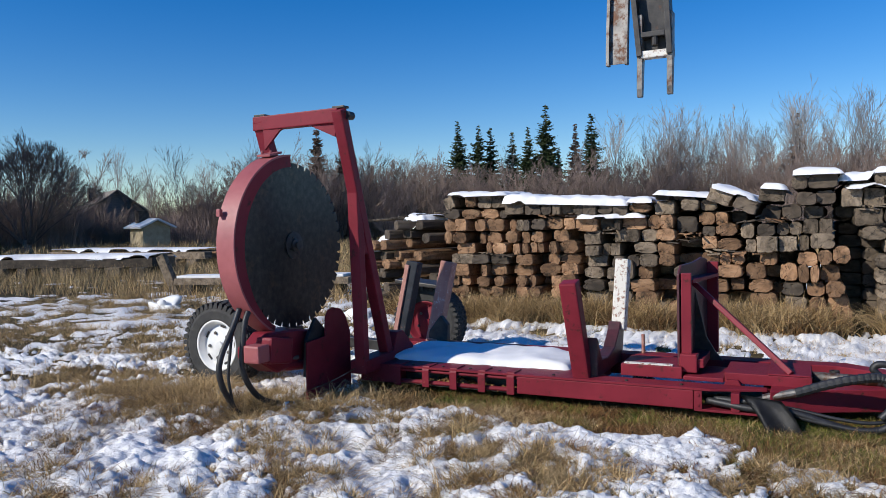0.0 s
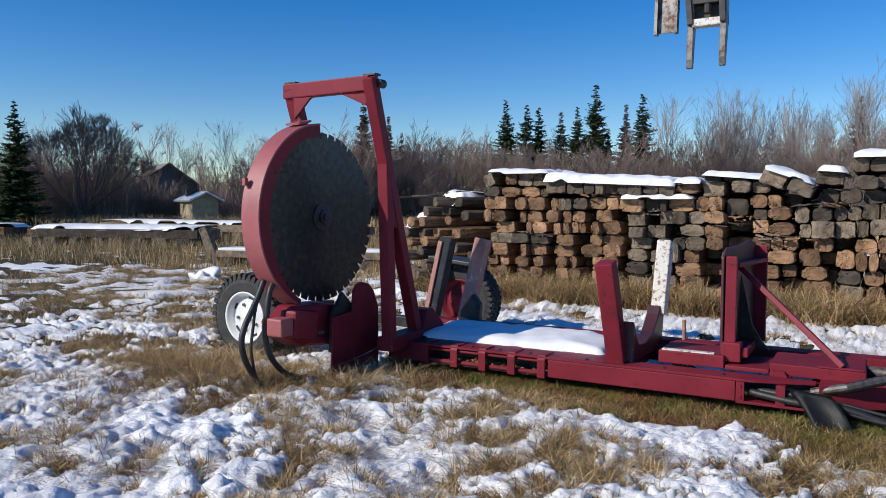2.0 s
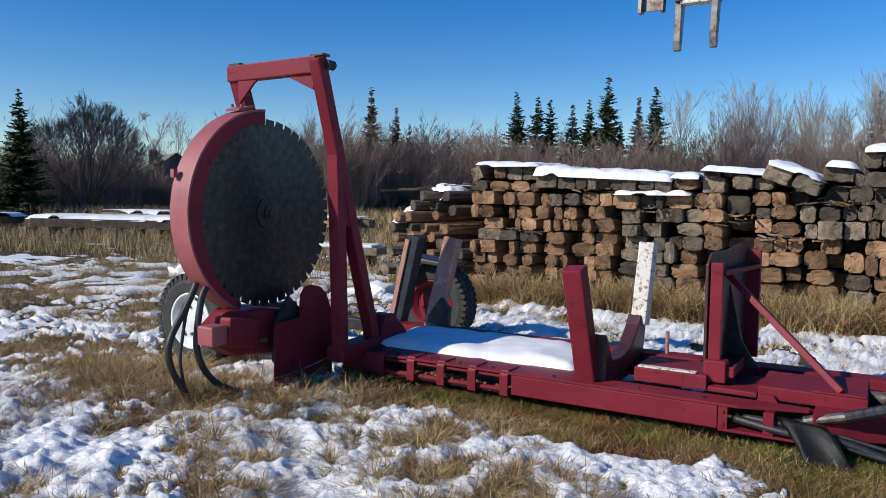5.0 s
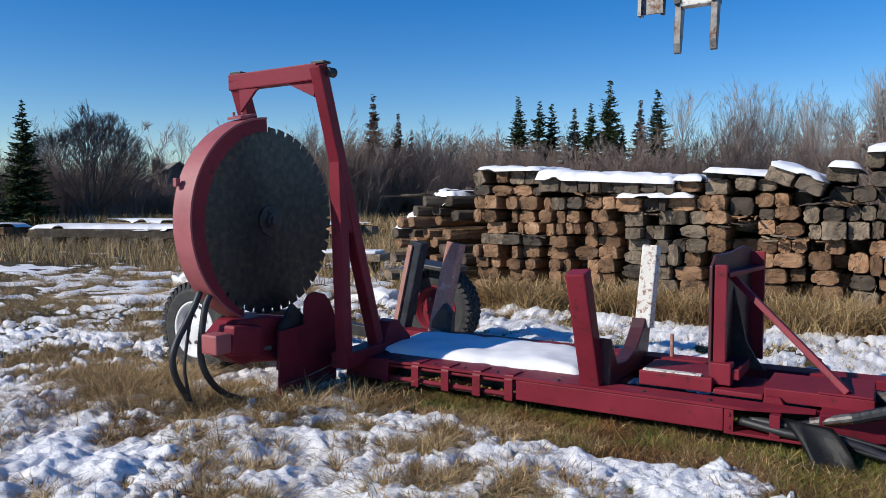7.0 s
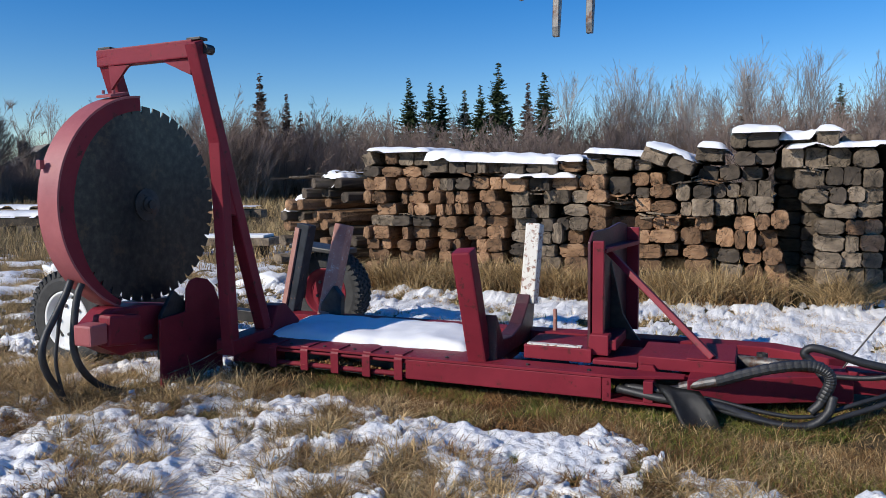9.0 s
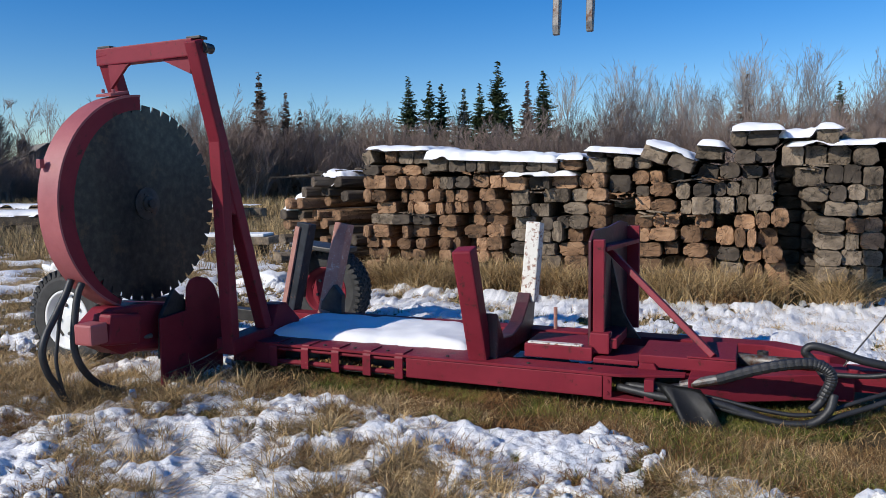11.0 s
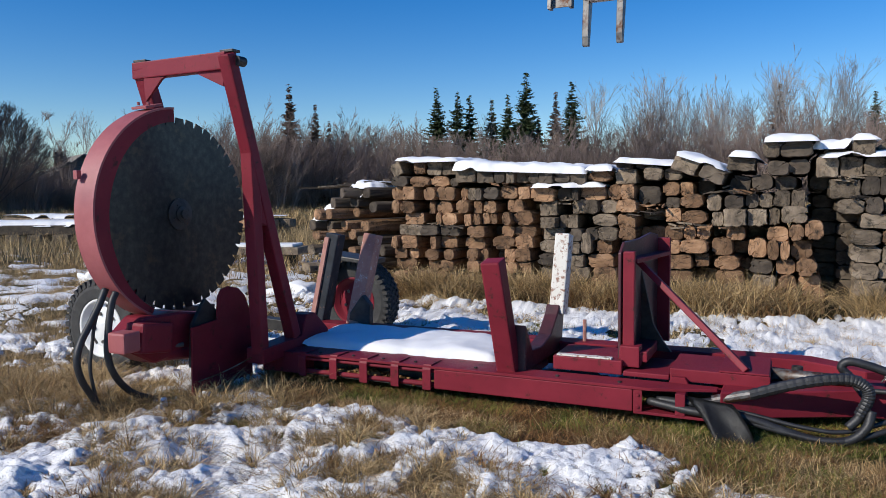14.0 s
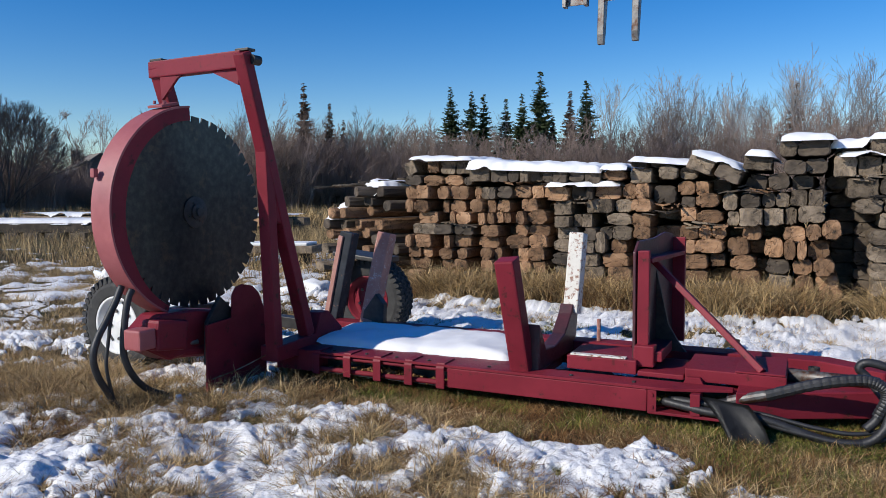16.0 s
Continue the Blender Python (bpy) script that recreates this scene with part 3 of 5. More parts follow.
bar(bm, (0.52, 0.86, 0.45), (0.54, 0.945, 0.985), 0.10, 0.115, (0, 1, 0), 0.01)
pt("far_stake", bm, RUSTED, None, "stake with peeling white paint")
for (x0, y0), (x1, y1), mat, lab in (((-1.12, 0.90), (-1.0, 1.02), RUSTY, "rust-red stake with white paint flecks"), ((-1.47, 0.93), (-1.33, 1.0), BLUEGREY, "scraped blue-black stake")):
    bm = B()
    bar(bm, (x0, y0, 0.2), (x1, y1, 0.955), 0.115, 0.11, (0, 1, 0), 0.01)
    pt("rear_stake", bm, mat, None, lab)
bm = B()
bar(bm, (-1.50, 0.87, 0.2), (-1.37, 0.94, 0.93), 0.04, 0.03, (0, 1, 0), 0.004)
pt("rear_stake_face", bm, RUSTY, None, "scraped stake edge")
bm = B()
prism(bm, ((-1.16, 0.2), (-0.96, 0.2), (-0.95, 0.42), (-1.02, 0.5), (-1.13, 0.36)), "y", 0.86, 0.92, 0.006)
pt("stake_shoe", bm, DARK_STEEL)

# snow lying on the bed
def snow_slab(name, outline, z0, depth, label, seed=0, cell=0.03, flop=0.02, fall=0.0):
    """A soft slab of snow over an outline of (x, y)."""
    xs = [p[0] for p in outline]
    ys = [p[1] for p in outline]
    ax, ay = np.arange(min(xs), max(xs) + cell, cell), np.arange(min(ys), max(ys) + cell, cell)
    X, Y = np.meshgrid(ax, ay)
    d = np.full(X.shape, 9.0)
    n = len(outline)
    area = sum(xs[i] * ys[(i + 1) % n] - xs[(i + 1) % n] * ys[i] for i in range(n))
    for i in range(n):
        x0, y0, x1, y1 = xs[i], ys[i], xs[(i + 1) % n], ys[(i + 1) % n]
        ln = math.hypot(x1 - x0, y1 - y0)
        d = np.minimum(d, ((x1 - x0) * (Y - y0) - (y1 - y0) * (X - x0)) / ln * (1 if area > 0 else -1))
    d = d + (fbm(X * 6 + seed, Y * 6, 3, seed) - 0.5) * flop * 3
    z = z0 + np.where(d > 0, depth * (1 - np.exp(-np.clip(d, 0, 1) / 0.03)) * (0.5 + fbm(X * 4, Y * 4, 3, seed + 5)), -0.008) + fall * (X - min(xs))
    ob = sheet(name, ax, ay, z, SNOW_SMOOTH, d > 0)
    return tagged(ob, label, "snow", kind="stuff")


snow_slab("bed_snow", ((-1.12, 0.20), (0.30, 0.24), (0.32, 0.84), (-1.25, 0.90)), 0.232, 0.055, "smooth untouched snow on the trailer bed", 3)

# portal frame over the saw: a leaning post, a near leg under it, a head and a short leg down to the guard
HY = -0.373


def py(z):
    """Where the middle of the leaning post lies at a height."""
    return -0.40 + 0.32 * (2.05 - z)


bm = B()
bar(bm, (-1.148, py(0.30), 0.30), (-1.145, py(2.115), 2.115), 0.085, 0.08, (0, 1, 0), 0.01)
post = pt("portal_post", bm)
bm = B()
bar(bm, (-1.148, -0.187, 0.25), (-1.148, -0.238, 1.57), 0.083, 0.078, (0, 1, 0), 0.008)
pt("portal_leg", bm)
bm = B()
prism(bm, ((-0.20, 1.10), (-0.09, 1.06), (-0.235, 1.56), (-0.275, 1.61)), "x", -1.183, -1.112, 0.003)
pt("leg_gusset", bm)
bm = B()
bar(bm, (-1.93, HY, 2.072), (-1.15, HY - 0.02, 2.076), 0.08, 0.105, (0, 0, 1), 0.008)
pt("portal_head", bm)
bm = B()
bar(bm, (-1.88, HY - 0.005, 2.10), (-1.855, -0.12, 1.30), 0.095, 0.085, (0, 1, 0), 0.008)
pt("hanger_leg", bm)
for line in (((-1.835, 2.02), (-1.655, 2.02), (-1.69, 2.0), (-1.825, 1.87)), ((-1.185, 2.024), (-1.40, 2.024), (-1.385, 2.012), (-1.187, 1.925))):
    bm = B()
    prism(bm, line, "y", HY - 0.036, HY - 0.016, 0.001)
    pt("corner_gusset", bm)
bm = B()
tube(bm, [(-1.10, HY - 0.02, 2.075), (-1.10, HY + 0.05, 2.075)], 0.03, 14)
pt("pin_boss", bm, DARK_STEEL)
for x in (-1.87, -1.16):
    bm = B()
    add_box(bm, (0.10, 0.07, 0.016), pose(x, HY, 2.136 if x > -1.5 else 2.132), 0.003)
    pt("cap_plate", bm, DARK_STEEL)
bm = B()
prism(bm, ((-0.22, 0.19), (-0.22, 0.29), (0.2, 0.30), (0.26, 0.44), (0.36, 0.44), (0.52, 0.30), (0.52, 0.19)), "x", -1.235, -1.10, 0.006)
pt("portal_sill", bm)
bm = B()
prism(bm, ((-1.93, 1.06), (-1.75, 1.10), (-1.72, 1.2), (-1.88, 1.34)), "y", -0.36, -0.09, 0.004)
pt("cylinder_bracket", bm)

# saw: blade, hub, guard, arm
CY, CZ, R = -0.385, 1.155, 0.605
bm = B()
out = []
teeth = 44
for i in range(teeth):
    a0 = 2 * math.pi * i / teeth
    for f, rr in ((0.0, R - 0.02), (0.1, R - 0.045), (0.22, R - 0.02), (0.26, R), (0.98, R + 0.004)):
        a = a0 + f * 2 * math.pi / teeth
        out.append((CY + rr * math.cos(a), CZ + rr * math.sin(a)))
prism(bm, out, "x", -1.606, -1.598)
blade = pt("saw_blade", bm, BLADE, None, "dull dark steel saw blade with square teeth")
bm = B()
lathe(bm, ((0.001, 0.0), (0.10, 0.0), (0.10, 0.010), (0.07, 0.014), (0.05, 0.016), (0.05, 0.03), (0.028, 0.034), (0.028, 0.05), (0.001, 0.05)), "x", (-1.598, CY, CZ), 28)
pt("blade_hub", bm, DARK_STEEL, blade)
for k in range(4):
    a = k * math.pi / 2 + 0.4
    bm = B()
    tube(bm, [(-1.59, CY + 0.062 * math.cos(a), CZ + 0.062 * math.sin(a)), (-1.578, CY + 0.062 * math.cos(a), CZ + 0.062 * math.sin(a))], 0.008, 6)
    pt("hub_bolt", bm, DARK_STEEL, blade)


def arc_guard(a0, a1, n, r_in, r_out, x0, x1):
    """A sector between two angles, with radii that may change with the angle."""
    bm = bmesh.new()
    rows = []
    for i in range(n + 1):
        a = radians(a0 + (a1 - a0) * i / n)
        ri, ro = r_in(math.degrees(a)), r_out
        rows.append([bm.verts.new((x, CY + r * math.cos(a), CZ + r * math.sin(a))) for x, r in ((x0, ri), (x1, ri), (x1, ro), (x0, ro))])
    for p, q in zip(rows, rows[1:]):
        for j in range(4):
            bm.faces.new((p[j], p[(j + 1) % 4], q[(j + 1) % 4], q[j]))
    bm.faces.new(rows[0])
    bm.faces.new(rows[-1][::-1])
    bmesh.ops.recalc_face_normals(bm, faces=bm.faces)
    return bm


def inner(a):
    return 0.58 - 0.028 * math.exp(-((a - 165) / 45) ** 2) + 0.05 * max(0.0, (a - 205) / 45)


guard = pt("blade_guard", arc_guard(93, 246, 90, lambda a: 0.655, 0.668, -1.725, -1.575), RED_SUNLIT, None, "red curved guard band in a paler sunlit tone")
pt("guard_face", arc_guard(93, 246, 48, inner, 0.656, -1.590, -1.580), RED, guard)
pt("guard_back", arc_guard(93, 246, 48, lambda a: 0.30 if a < 235 else 0.5, 0.656, -1.722, -1.714), RED, guard)
bm = B()
add_box(bm, (0.12, 0.14, 0.016), pose(-1.67, CY - 0.16, CZ + 0.665, 13), 0.003)
for dx, dy in ((-0.03, -0.04), (0.03, -0.02), (-0.03, 0.05)):
    tube(bm, [(-1.67 + dx, CY - 0.16 + dy, CZ + 0.67), (-1.67 + dx, CY - 0.16 + dy, CZ + 0.69)], 0.009, 6)
pt("guard_flange", bm, RED_SUNLIT, guard)
bm = B()
add_box(bm, (0.03, 0.03, 0.05), pose(-1.70, CY - 0.655, CZ + 0.24), 0.003)
pt("guard_lug", bm, RED_SUNLIT, guard)

bm = B()
prism(bm, ((-0.94, 0.40), (-0.94, 0.48), (-0.88, 0.485), (-0.78, 0.56), (-0.5, 0.55), (-0.2, 0.50), (0.1, 0.44), (0.1, 0.3), (-0.42, 0.30), (-0.72, 0.27), (-0.90, 0.37)), "x", -1.68, -1.50, 0.012)
arm = pt("saw_arm", bm)
bm = B()
add_box(bm, (0.13, 0.12, 0.12), pose(-1.50, -0.945, 0.445), 0.014)
pt("motor_end", bm, RED_SUNLIT, arm)
bm = B()
bar(bm, (-1.5, -0.88, 0.455), (-1.5, -0.64, 0.42), 0.14, 0.18, (0, 0, 1), 0.02)
pt("motor_body", bm, RED, arm)
bm = B()
tube(bm, [(-1.56, -0.75, 0.32), (-1.50, -0.35, 0.27)], 0.04, 14)
pt("swing_cylinder", bm, RED, arm)
bm = B()
tube(bm, [(-1.56, -0.73, 0.345), (-1.5, -0.5, 0.345)], 0.016, 10)
pt("cylinder_rod", bm, STEEL, arm)
bm = B()
prism(bm, ((-0.535, 0.03), (-0.525, 0.46), (-0.30, 0.475), (-0.285, 0.62), (-0.25, 0.665), (-0.187, 0.678), (-0.09, 0.655), (-0.03, 0.60), (0.03, 0.47), (0.03, 0.02)), "x", -1.41, -1.395, 0.002)
pt("saw_side_plate", bm)
bm = B()
prism(bm, ((-0.50, 0.2), (-0.48, 0.47), (-0.36, 0.62), (-0.25, 0.52), (-0.2, 0.3)), "x", -1.46, -1.43, 0.004)
pt("pivot_plate", bm, DARK_STEEL)
bm = B()
bar(bm, (-1.9, -0.2, 0.36), (-2.5, -0.05, 0.36), 0.1, 0.1)
pt("axle_arm", bm, DARK_STEEL)
bm = B()
bar(bm, (-2.55, -0.08, 0.36), (-2.55, 0.9, 0.3), 0.09, 0.09)
bar(bm, (-2.55, 0.9, 0.25), (-1.5, 0.9, 0.2), 0.09, 0.09)
pt("rear_axle", bm, DARK_STEEL)


bm = B()
tube(bm, smooth_line(((-1.18, -0.2, 0.24), (-1.3, -0.35, 0.16), (-1.38, -0.5, 0.12))), 0.004, 6)
pt("guide_wire", bm, STEEL)


# wheels
def wheel(rim_mat, label, r=0.365, w=0.2):
    root = B()
    rr, hw = r, w / 2
    prof = ((r * 0.56, -hw * 0.86), (r * 0.62, -hw * 0.98), (r * 0.80, -hw * 1.04), (r * 0.93, -hw * 0.92), (r * 0.975, -hw * 0.7), (r * 0.985, 0), (r * 0.975, hw * 0.7), (r * 0.93, hw * 0.92), (r * 0.8, hw * 1.04), (r * 0.62, hw * 0.98), (r * 0.56, hw * 0.86))
    lathe(root, prof, "y", (0, 0, 0), 56, True)
    n = 40
    for i in range(n):
        for row, yy in enumerate((-hw * 0.62, -hw * 0.2, hw * 0.2, hw * 0.62)):
            a = 2 * math.pi * (i + 0.5 * (row % 2)) / n
            add_box(root, (r * 0.095, hw * 0.36, r * 0.04), Matrix.Translation((rr * 0.985 * math.sin(a), yy, rr * 0.985 * math.cos(a))) @ Matrix.Rotation(a, 4, "Y") @ Matrix.Rotation(0.25 if row % 2 else -0.25, 4, "Z"), 0.002)
        a = 2 * math.pi * i / n
        for s in (-1, 1):
            add_box(root, (r * 0.085, hw * 0.2, r * 0.13), Matrix.Translation((rr * 0.93 * math.sin(a), s * hw * 0.93, rr * 0.93 * math.cos(a))) @ Matrix.Rotation(a, 4, "Y"), 0.003)
    wh = part("wheel", root, RUBBER, trailer, label)
    bm = B()
    lathe(bm, ((0.001, -hw * 0.55), (r * 0.12, -hw * 0.55), (r * 0.14, -hw * 0.5), (r * 0.36, -hw * 0.52), (r * 0.42, -hw * 0.42), (r * 0.48, -hw * 0.45), (r * 0.54, -hw * 0.9), (r * 0.585, -hw * 0.98), (r * 0.595, -hw * 0.9), (r * 0.57, -hw * 0.6), (r * 0.57, hw * 0.9), (0.001, hw * 0.5)), "y", (0, 0, 0), 48)
    part("rim", bm, rim_mat, wh, "", True)
    bm = B()
    lathe(bm, ((0.001, -hw * 0.72), (r * 0.09, -hw * 0.7), (r * 0.105, -hw * 0.5), (0.001, -hw * 0.5)), "y", (0, 0, 0), 20)
    part("hub_cap", bm, rim_mat, wh)
    for k in range(5):
        a = 2 * math.pi * k / 5 + 0.5
        bm = B()
        lathe(bm, ((0.001, -hw * 0.66), (r * 0.035, -hw * 0.66), (r * 0.042, -hw * 0.45), (0.001, -hw * 0.45)), "y", (r * 0.3 * math.sin(a), 0, r * 0.3 * math.cos(a)), 6)
        part("wheel_nut", bm, STEEL, wh)
    for k in range(5):
        a = 2 * math.pi * (k + 0.5) / 5 + 0.5
        bm = B()
        add_box(bm, (r * 0.16, 0.006, r * 0.05), Matrix.Translation((r * 0.44 * math.sin(a), -hw * 0.47, r * 0.44 * math.cos(a))) @ Matrix.Rotation(a, 4, "Y"), 0.002)
        part("rim_slot", bm, DARK_STEEL, wh)
    return wh


w1 = wheel(RIM, "worn black tyre on a white steel wheel", 0.355)
w1.matrix_basis = pose(-2.50, -0.17, 0.335, 0, 20, 0)
w2 = copy_thing(w1, pose(-1.50, 1.60, 0.335, 0, 75, 0))
tagged(w2, "black tractor-tread tyre on a rust-red hub")
for o in w2.children:
    if o.name.startswith(("rim", "hub_cap")):
        o.data = o.data.copy()
        o.data.materials[0] = RED
bm = B()
add_box(bm, (0.5, 0.3, 0.04), pose(-1.5, 1.5, 0.72, 0, 6, 0), 0.01)
bar(bm, (-1.66, 1.35, 0.3), (-1.66, 1.45, 0.70), 0.1, 0.05)
pt("mudguard", bm, DARK_STEEL)

# hoses by the saw and a bundle at the drawbar
hoses = (
    ((-1.66, -0.92, 0.74), (-1.66, -0.97, 0.65), (-1.66, -1.03, 0.56), (-1.66, -1.10, 0.46), (-1.66, -1.133, 0.36), (-1.66, -1.11, 0.25), (-1.655, -1.06, 0.155), (-1.64, -1.01, 0.06), (-1.6, -0.95, 0.02), (-1.5, -0.82, 0.015)),
    ((-1.66, -0.935, 0.71), (-1.66, -1.0, 0.565), (-1.66, -1.028, 0.435), (-1.66, -1.049, 0.305), (-1.65, -1.043, 0.2), (-1.64, -1.02, 0.09), (-1.6, -0.98, 0.02)),
    ((-1.60, -0.90, 0.72), (-1.60, -0.933, 0.66), (-1.60, -0.962, 0.53), (-1.60, -0.978, 0.375), (-1.59, -0.955, 0.265), (-1.58, -0.885, 0.16), (-1.56, -0.79, 0.085), (-1.5, -0.66, 0.04), (-1.42, -0.58, 0.03)),
)
for i, pts in enumerate(hoses):
    bm = B()
    tube(bm, smooth_line(pts), (0.020, 0.010, 0.020)[i], 10)
    pt("hydraulic_hose", bm, HOSE, None, "", True)
front = (
    (((1.30, 0.06, 0.16), (1.5, 0.04, 0.165), (1.76, 0.06, 0.232), (1.986, 0.06, 0.315), (2.173, 0.06, 0.355), (2.258, 0.06, 0.335), (2.285, 0.06, 0.28), (2.25, 0.06, 0.18), (2.2, 0.05, 0.12)), 0.022),
    (((1.25, 0.05, 0.15), (1.5, 0.0, 0.13), (1.732, 0.01, 0.125), (1.917, 0.01, 0.08), (2.065, 0.01, 0.05), (2.2, 0.015, 0.065), (2.275, 0.03, 0.13), (2.3, 0.06, 0.21)), 0.022),
    (((1.28, 0.06, 0.13), (1.6, 0.02, 0.13), (1.9, 0.0, 0.08), (2.15, 0.0, 0.06), (2.4, 0.08, 0.13), (2.7, 0.2, 0.24)), 0.014),
    (((1.28, 0.08, 0.16), (1.7, 0.06, 0.14), (2.0, 0.04, 0.10), (2.2, 0.05, 0.10), (2.45, 0.14, 0.18), (2.75, 0.3, 0.26)), 0.011),
    (((2.30, 0.2, 0.22), (2.22, 0.29, 0.315), (2.18, 0.3, 0.36), (2.215, 0.3, 0.393), (2.305, 0.3, 0.378), (2.459, 0.3, 0.333), (2.7, 0.33, 0.29)), 0.022),
    (((2.3, 0.3, 0.25), (2.5, 0.26, 0.27), (2.7, 0.22, 0.34), (2.9, 0.2, 0.42)), 0.013),
)
for pts, r in front:
    bm = B()
    tube(bm, smooth_line(pts), r, 10)
    pt("hydraulic_hose", bm, HOSE, None, "", True)
bm = B()
line = smooth_line(((1.76, 0.06, 0.232), (1.986, 0.06, 0.315), (2.173, 0.06, 0.355), (2.258, 0.06, 0.335), (2.285, 0.06, 0.28), (2.25, 0.06, 0.185)), 16)
tube(bm, line, 0.029, 10)
for i, v in enumerate(bm.verts):
    if (i // 10) % 3 == 0:
        c = line[i // 10]
        v.co = c + (v.co - c) * 0.92
pt("spiral_wrap", bm, HOSE)
bm = B()
tube(bm, [(1.58, 0.05, 0.185), (1.76, 0.06, 0.234)], 0.027, 12)
pt("hose_fitting", bm, STEEL)
bm = B()
rows = []
for i in range(9):
    u = i / 8
    row = []
    for j in range(9):
        v = j / 8
        x = 1.45 + 0.22 * u + 0.15 * v + 0.02 * math.sin(7 * u + 3 * v)
        y = -0.02 - 0.13 * v + 0.025 * math.sin(9 * u + 2) * v
        z = 0.215 - 0.02 * u - v * (0.205 - 0.06 * abs(u - 0.35))
        row.append(bm.verts.new((x, y, max(z, 0.004))))
    rows.append(row)
for a, b in zip(rows, rows[1:]):
    for j in range(8):
        bm.faces.new((a[j], a[j + 1], b[j + 1], b[j]))
bmesh.ops.solidify(bm, geom=bm.faces[:], thickness=0.006)
pt("rubber_flap", bm, HOSE, None, "torn hanging black rubber flap", True)
bm = B()
tube(bm, [(2.36, 0.3, 0.3), (2.75, 0.5, 0.82)], 0.004, 6)
pt("cable", bm, DARK_STEEL)

# ---- grapple hanging above ----
grapple = thing("log_grapple", "worn rusty steel log grapple hanging open overhead", "grapple")


def tine(bm, x, y, z, t=0.03):
    prism(bm, ((y - 0.055, z), (y - 0.02, z + 0.0), (y + 0.05, z + 0.30), (y + 0.075, z + 0.62), (y - 0.04, z + 0.62), (y - 0.045, z + 0.28), (y - 0.065, z + 0.06)), "x", x - t / 2, x + t / 2, 0.003)
    return bm


for x in (0.69, 0.91):
    part("claw_tine", tine(B(), x, 0.95, 2.22 if x > 0.8 else 2.215, 0.042), STEEL, grapple)
bm = B()
span(bm, 0.70, 0.90, 0.90, 0.99, 2.505, 2.56, 0.01)
part("claw_crossbar", bm, RUSTED, grapple)
bm = B()
prism(bm, ((0.70, 2.52), (0.90, 2.52), (0.87, 3.16), (0.64, 3.16)), "y", 0.985, 1.0, 0.003)
part("claw_web", bm, DARK_STEEL, grapple)
for s2 in (0.0, 1.0):
    bm = B()
    x0, x1 = 0.69 + 0.22 * s2, 0.63 + 0.25 * s2
    bar(bm, (x0, 0.96, 2.52), (x1, 0.97, 3.16), 0.04, 0.15, (0, 1, 0), 0.003)
    part("claw_cheek", bm, DARK_STEEL, grapple)
bm = B()
span(bm, 0.70, 0.88, 0.90, 0.99, 2.66, 2.70, 0.006)
tube(bm, [(0.80, 0.93, 2.60), (0.80, 0.93, 2.66)], 0.025, 10)
part("claw_pin", bm, DARK_STEEL, grapple)


def left_claw(z):
    return 0.89 + 0.11 * ((z - 2.42) / 0.74) ** 1.5


bm = B()
for x in (0.455, 0.595):
    line = [(left_claw(2.47 + 0.069 * k) - 0.035, 2.47 + 0.069 * k) for k in range(11)] + [(left_claw(2.47 + 0.069 * k) + 0.03, 2.47 + 0.069 * k) for k in range(10, -1, -1)]
    prism(bm, line, "x", x - 0.011, x + 0.011)
part("claw_flange", bm, STEEL, grapple)
bm = B()
line = [(left_claw(2.48 + 0.068 * k), 2.48 + 0.068 * k) for k in range(11)] + [(left_claw(2.48 + 0.068 * k) + 0.012, 2.48 + 0.068 * k) for k in range(10, -1, -1)]
prism(bm, line, "x", 0.466, 0.584)
part("claw_back", bm, STEEL, grapple, "rust-stained channel back")
bm = B()
span(bm, 0.43, 0.93, 0.90, 1.09, 3.16, 3.28, 0.012)
part("grapple_frame", bm, DARK_STEEL, grapple)
bm = B()
lathe(bm, ((0.001, 3.28), (0.11, 3.28), (0.11, 3.42), (0.06, 3.46), (0.06, 3.8), (0.001, 3.8)), "z", (0.7, 1.0, 0), 24)
part("rotator", bm, DARK_STEEL, grapple)


# ---- stacked railway ties ----
TIE_L = 2.6


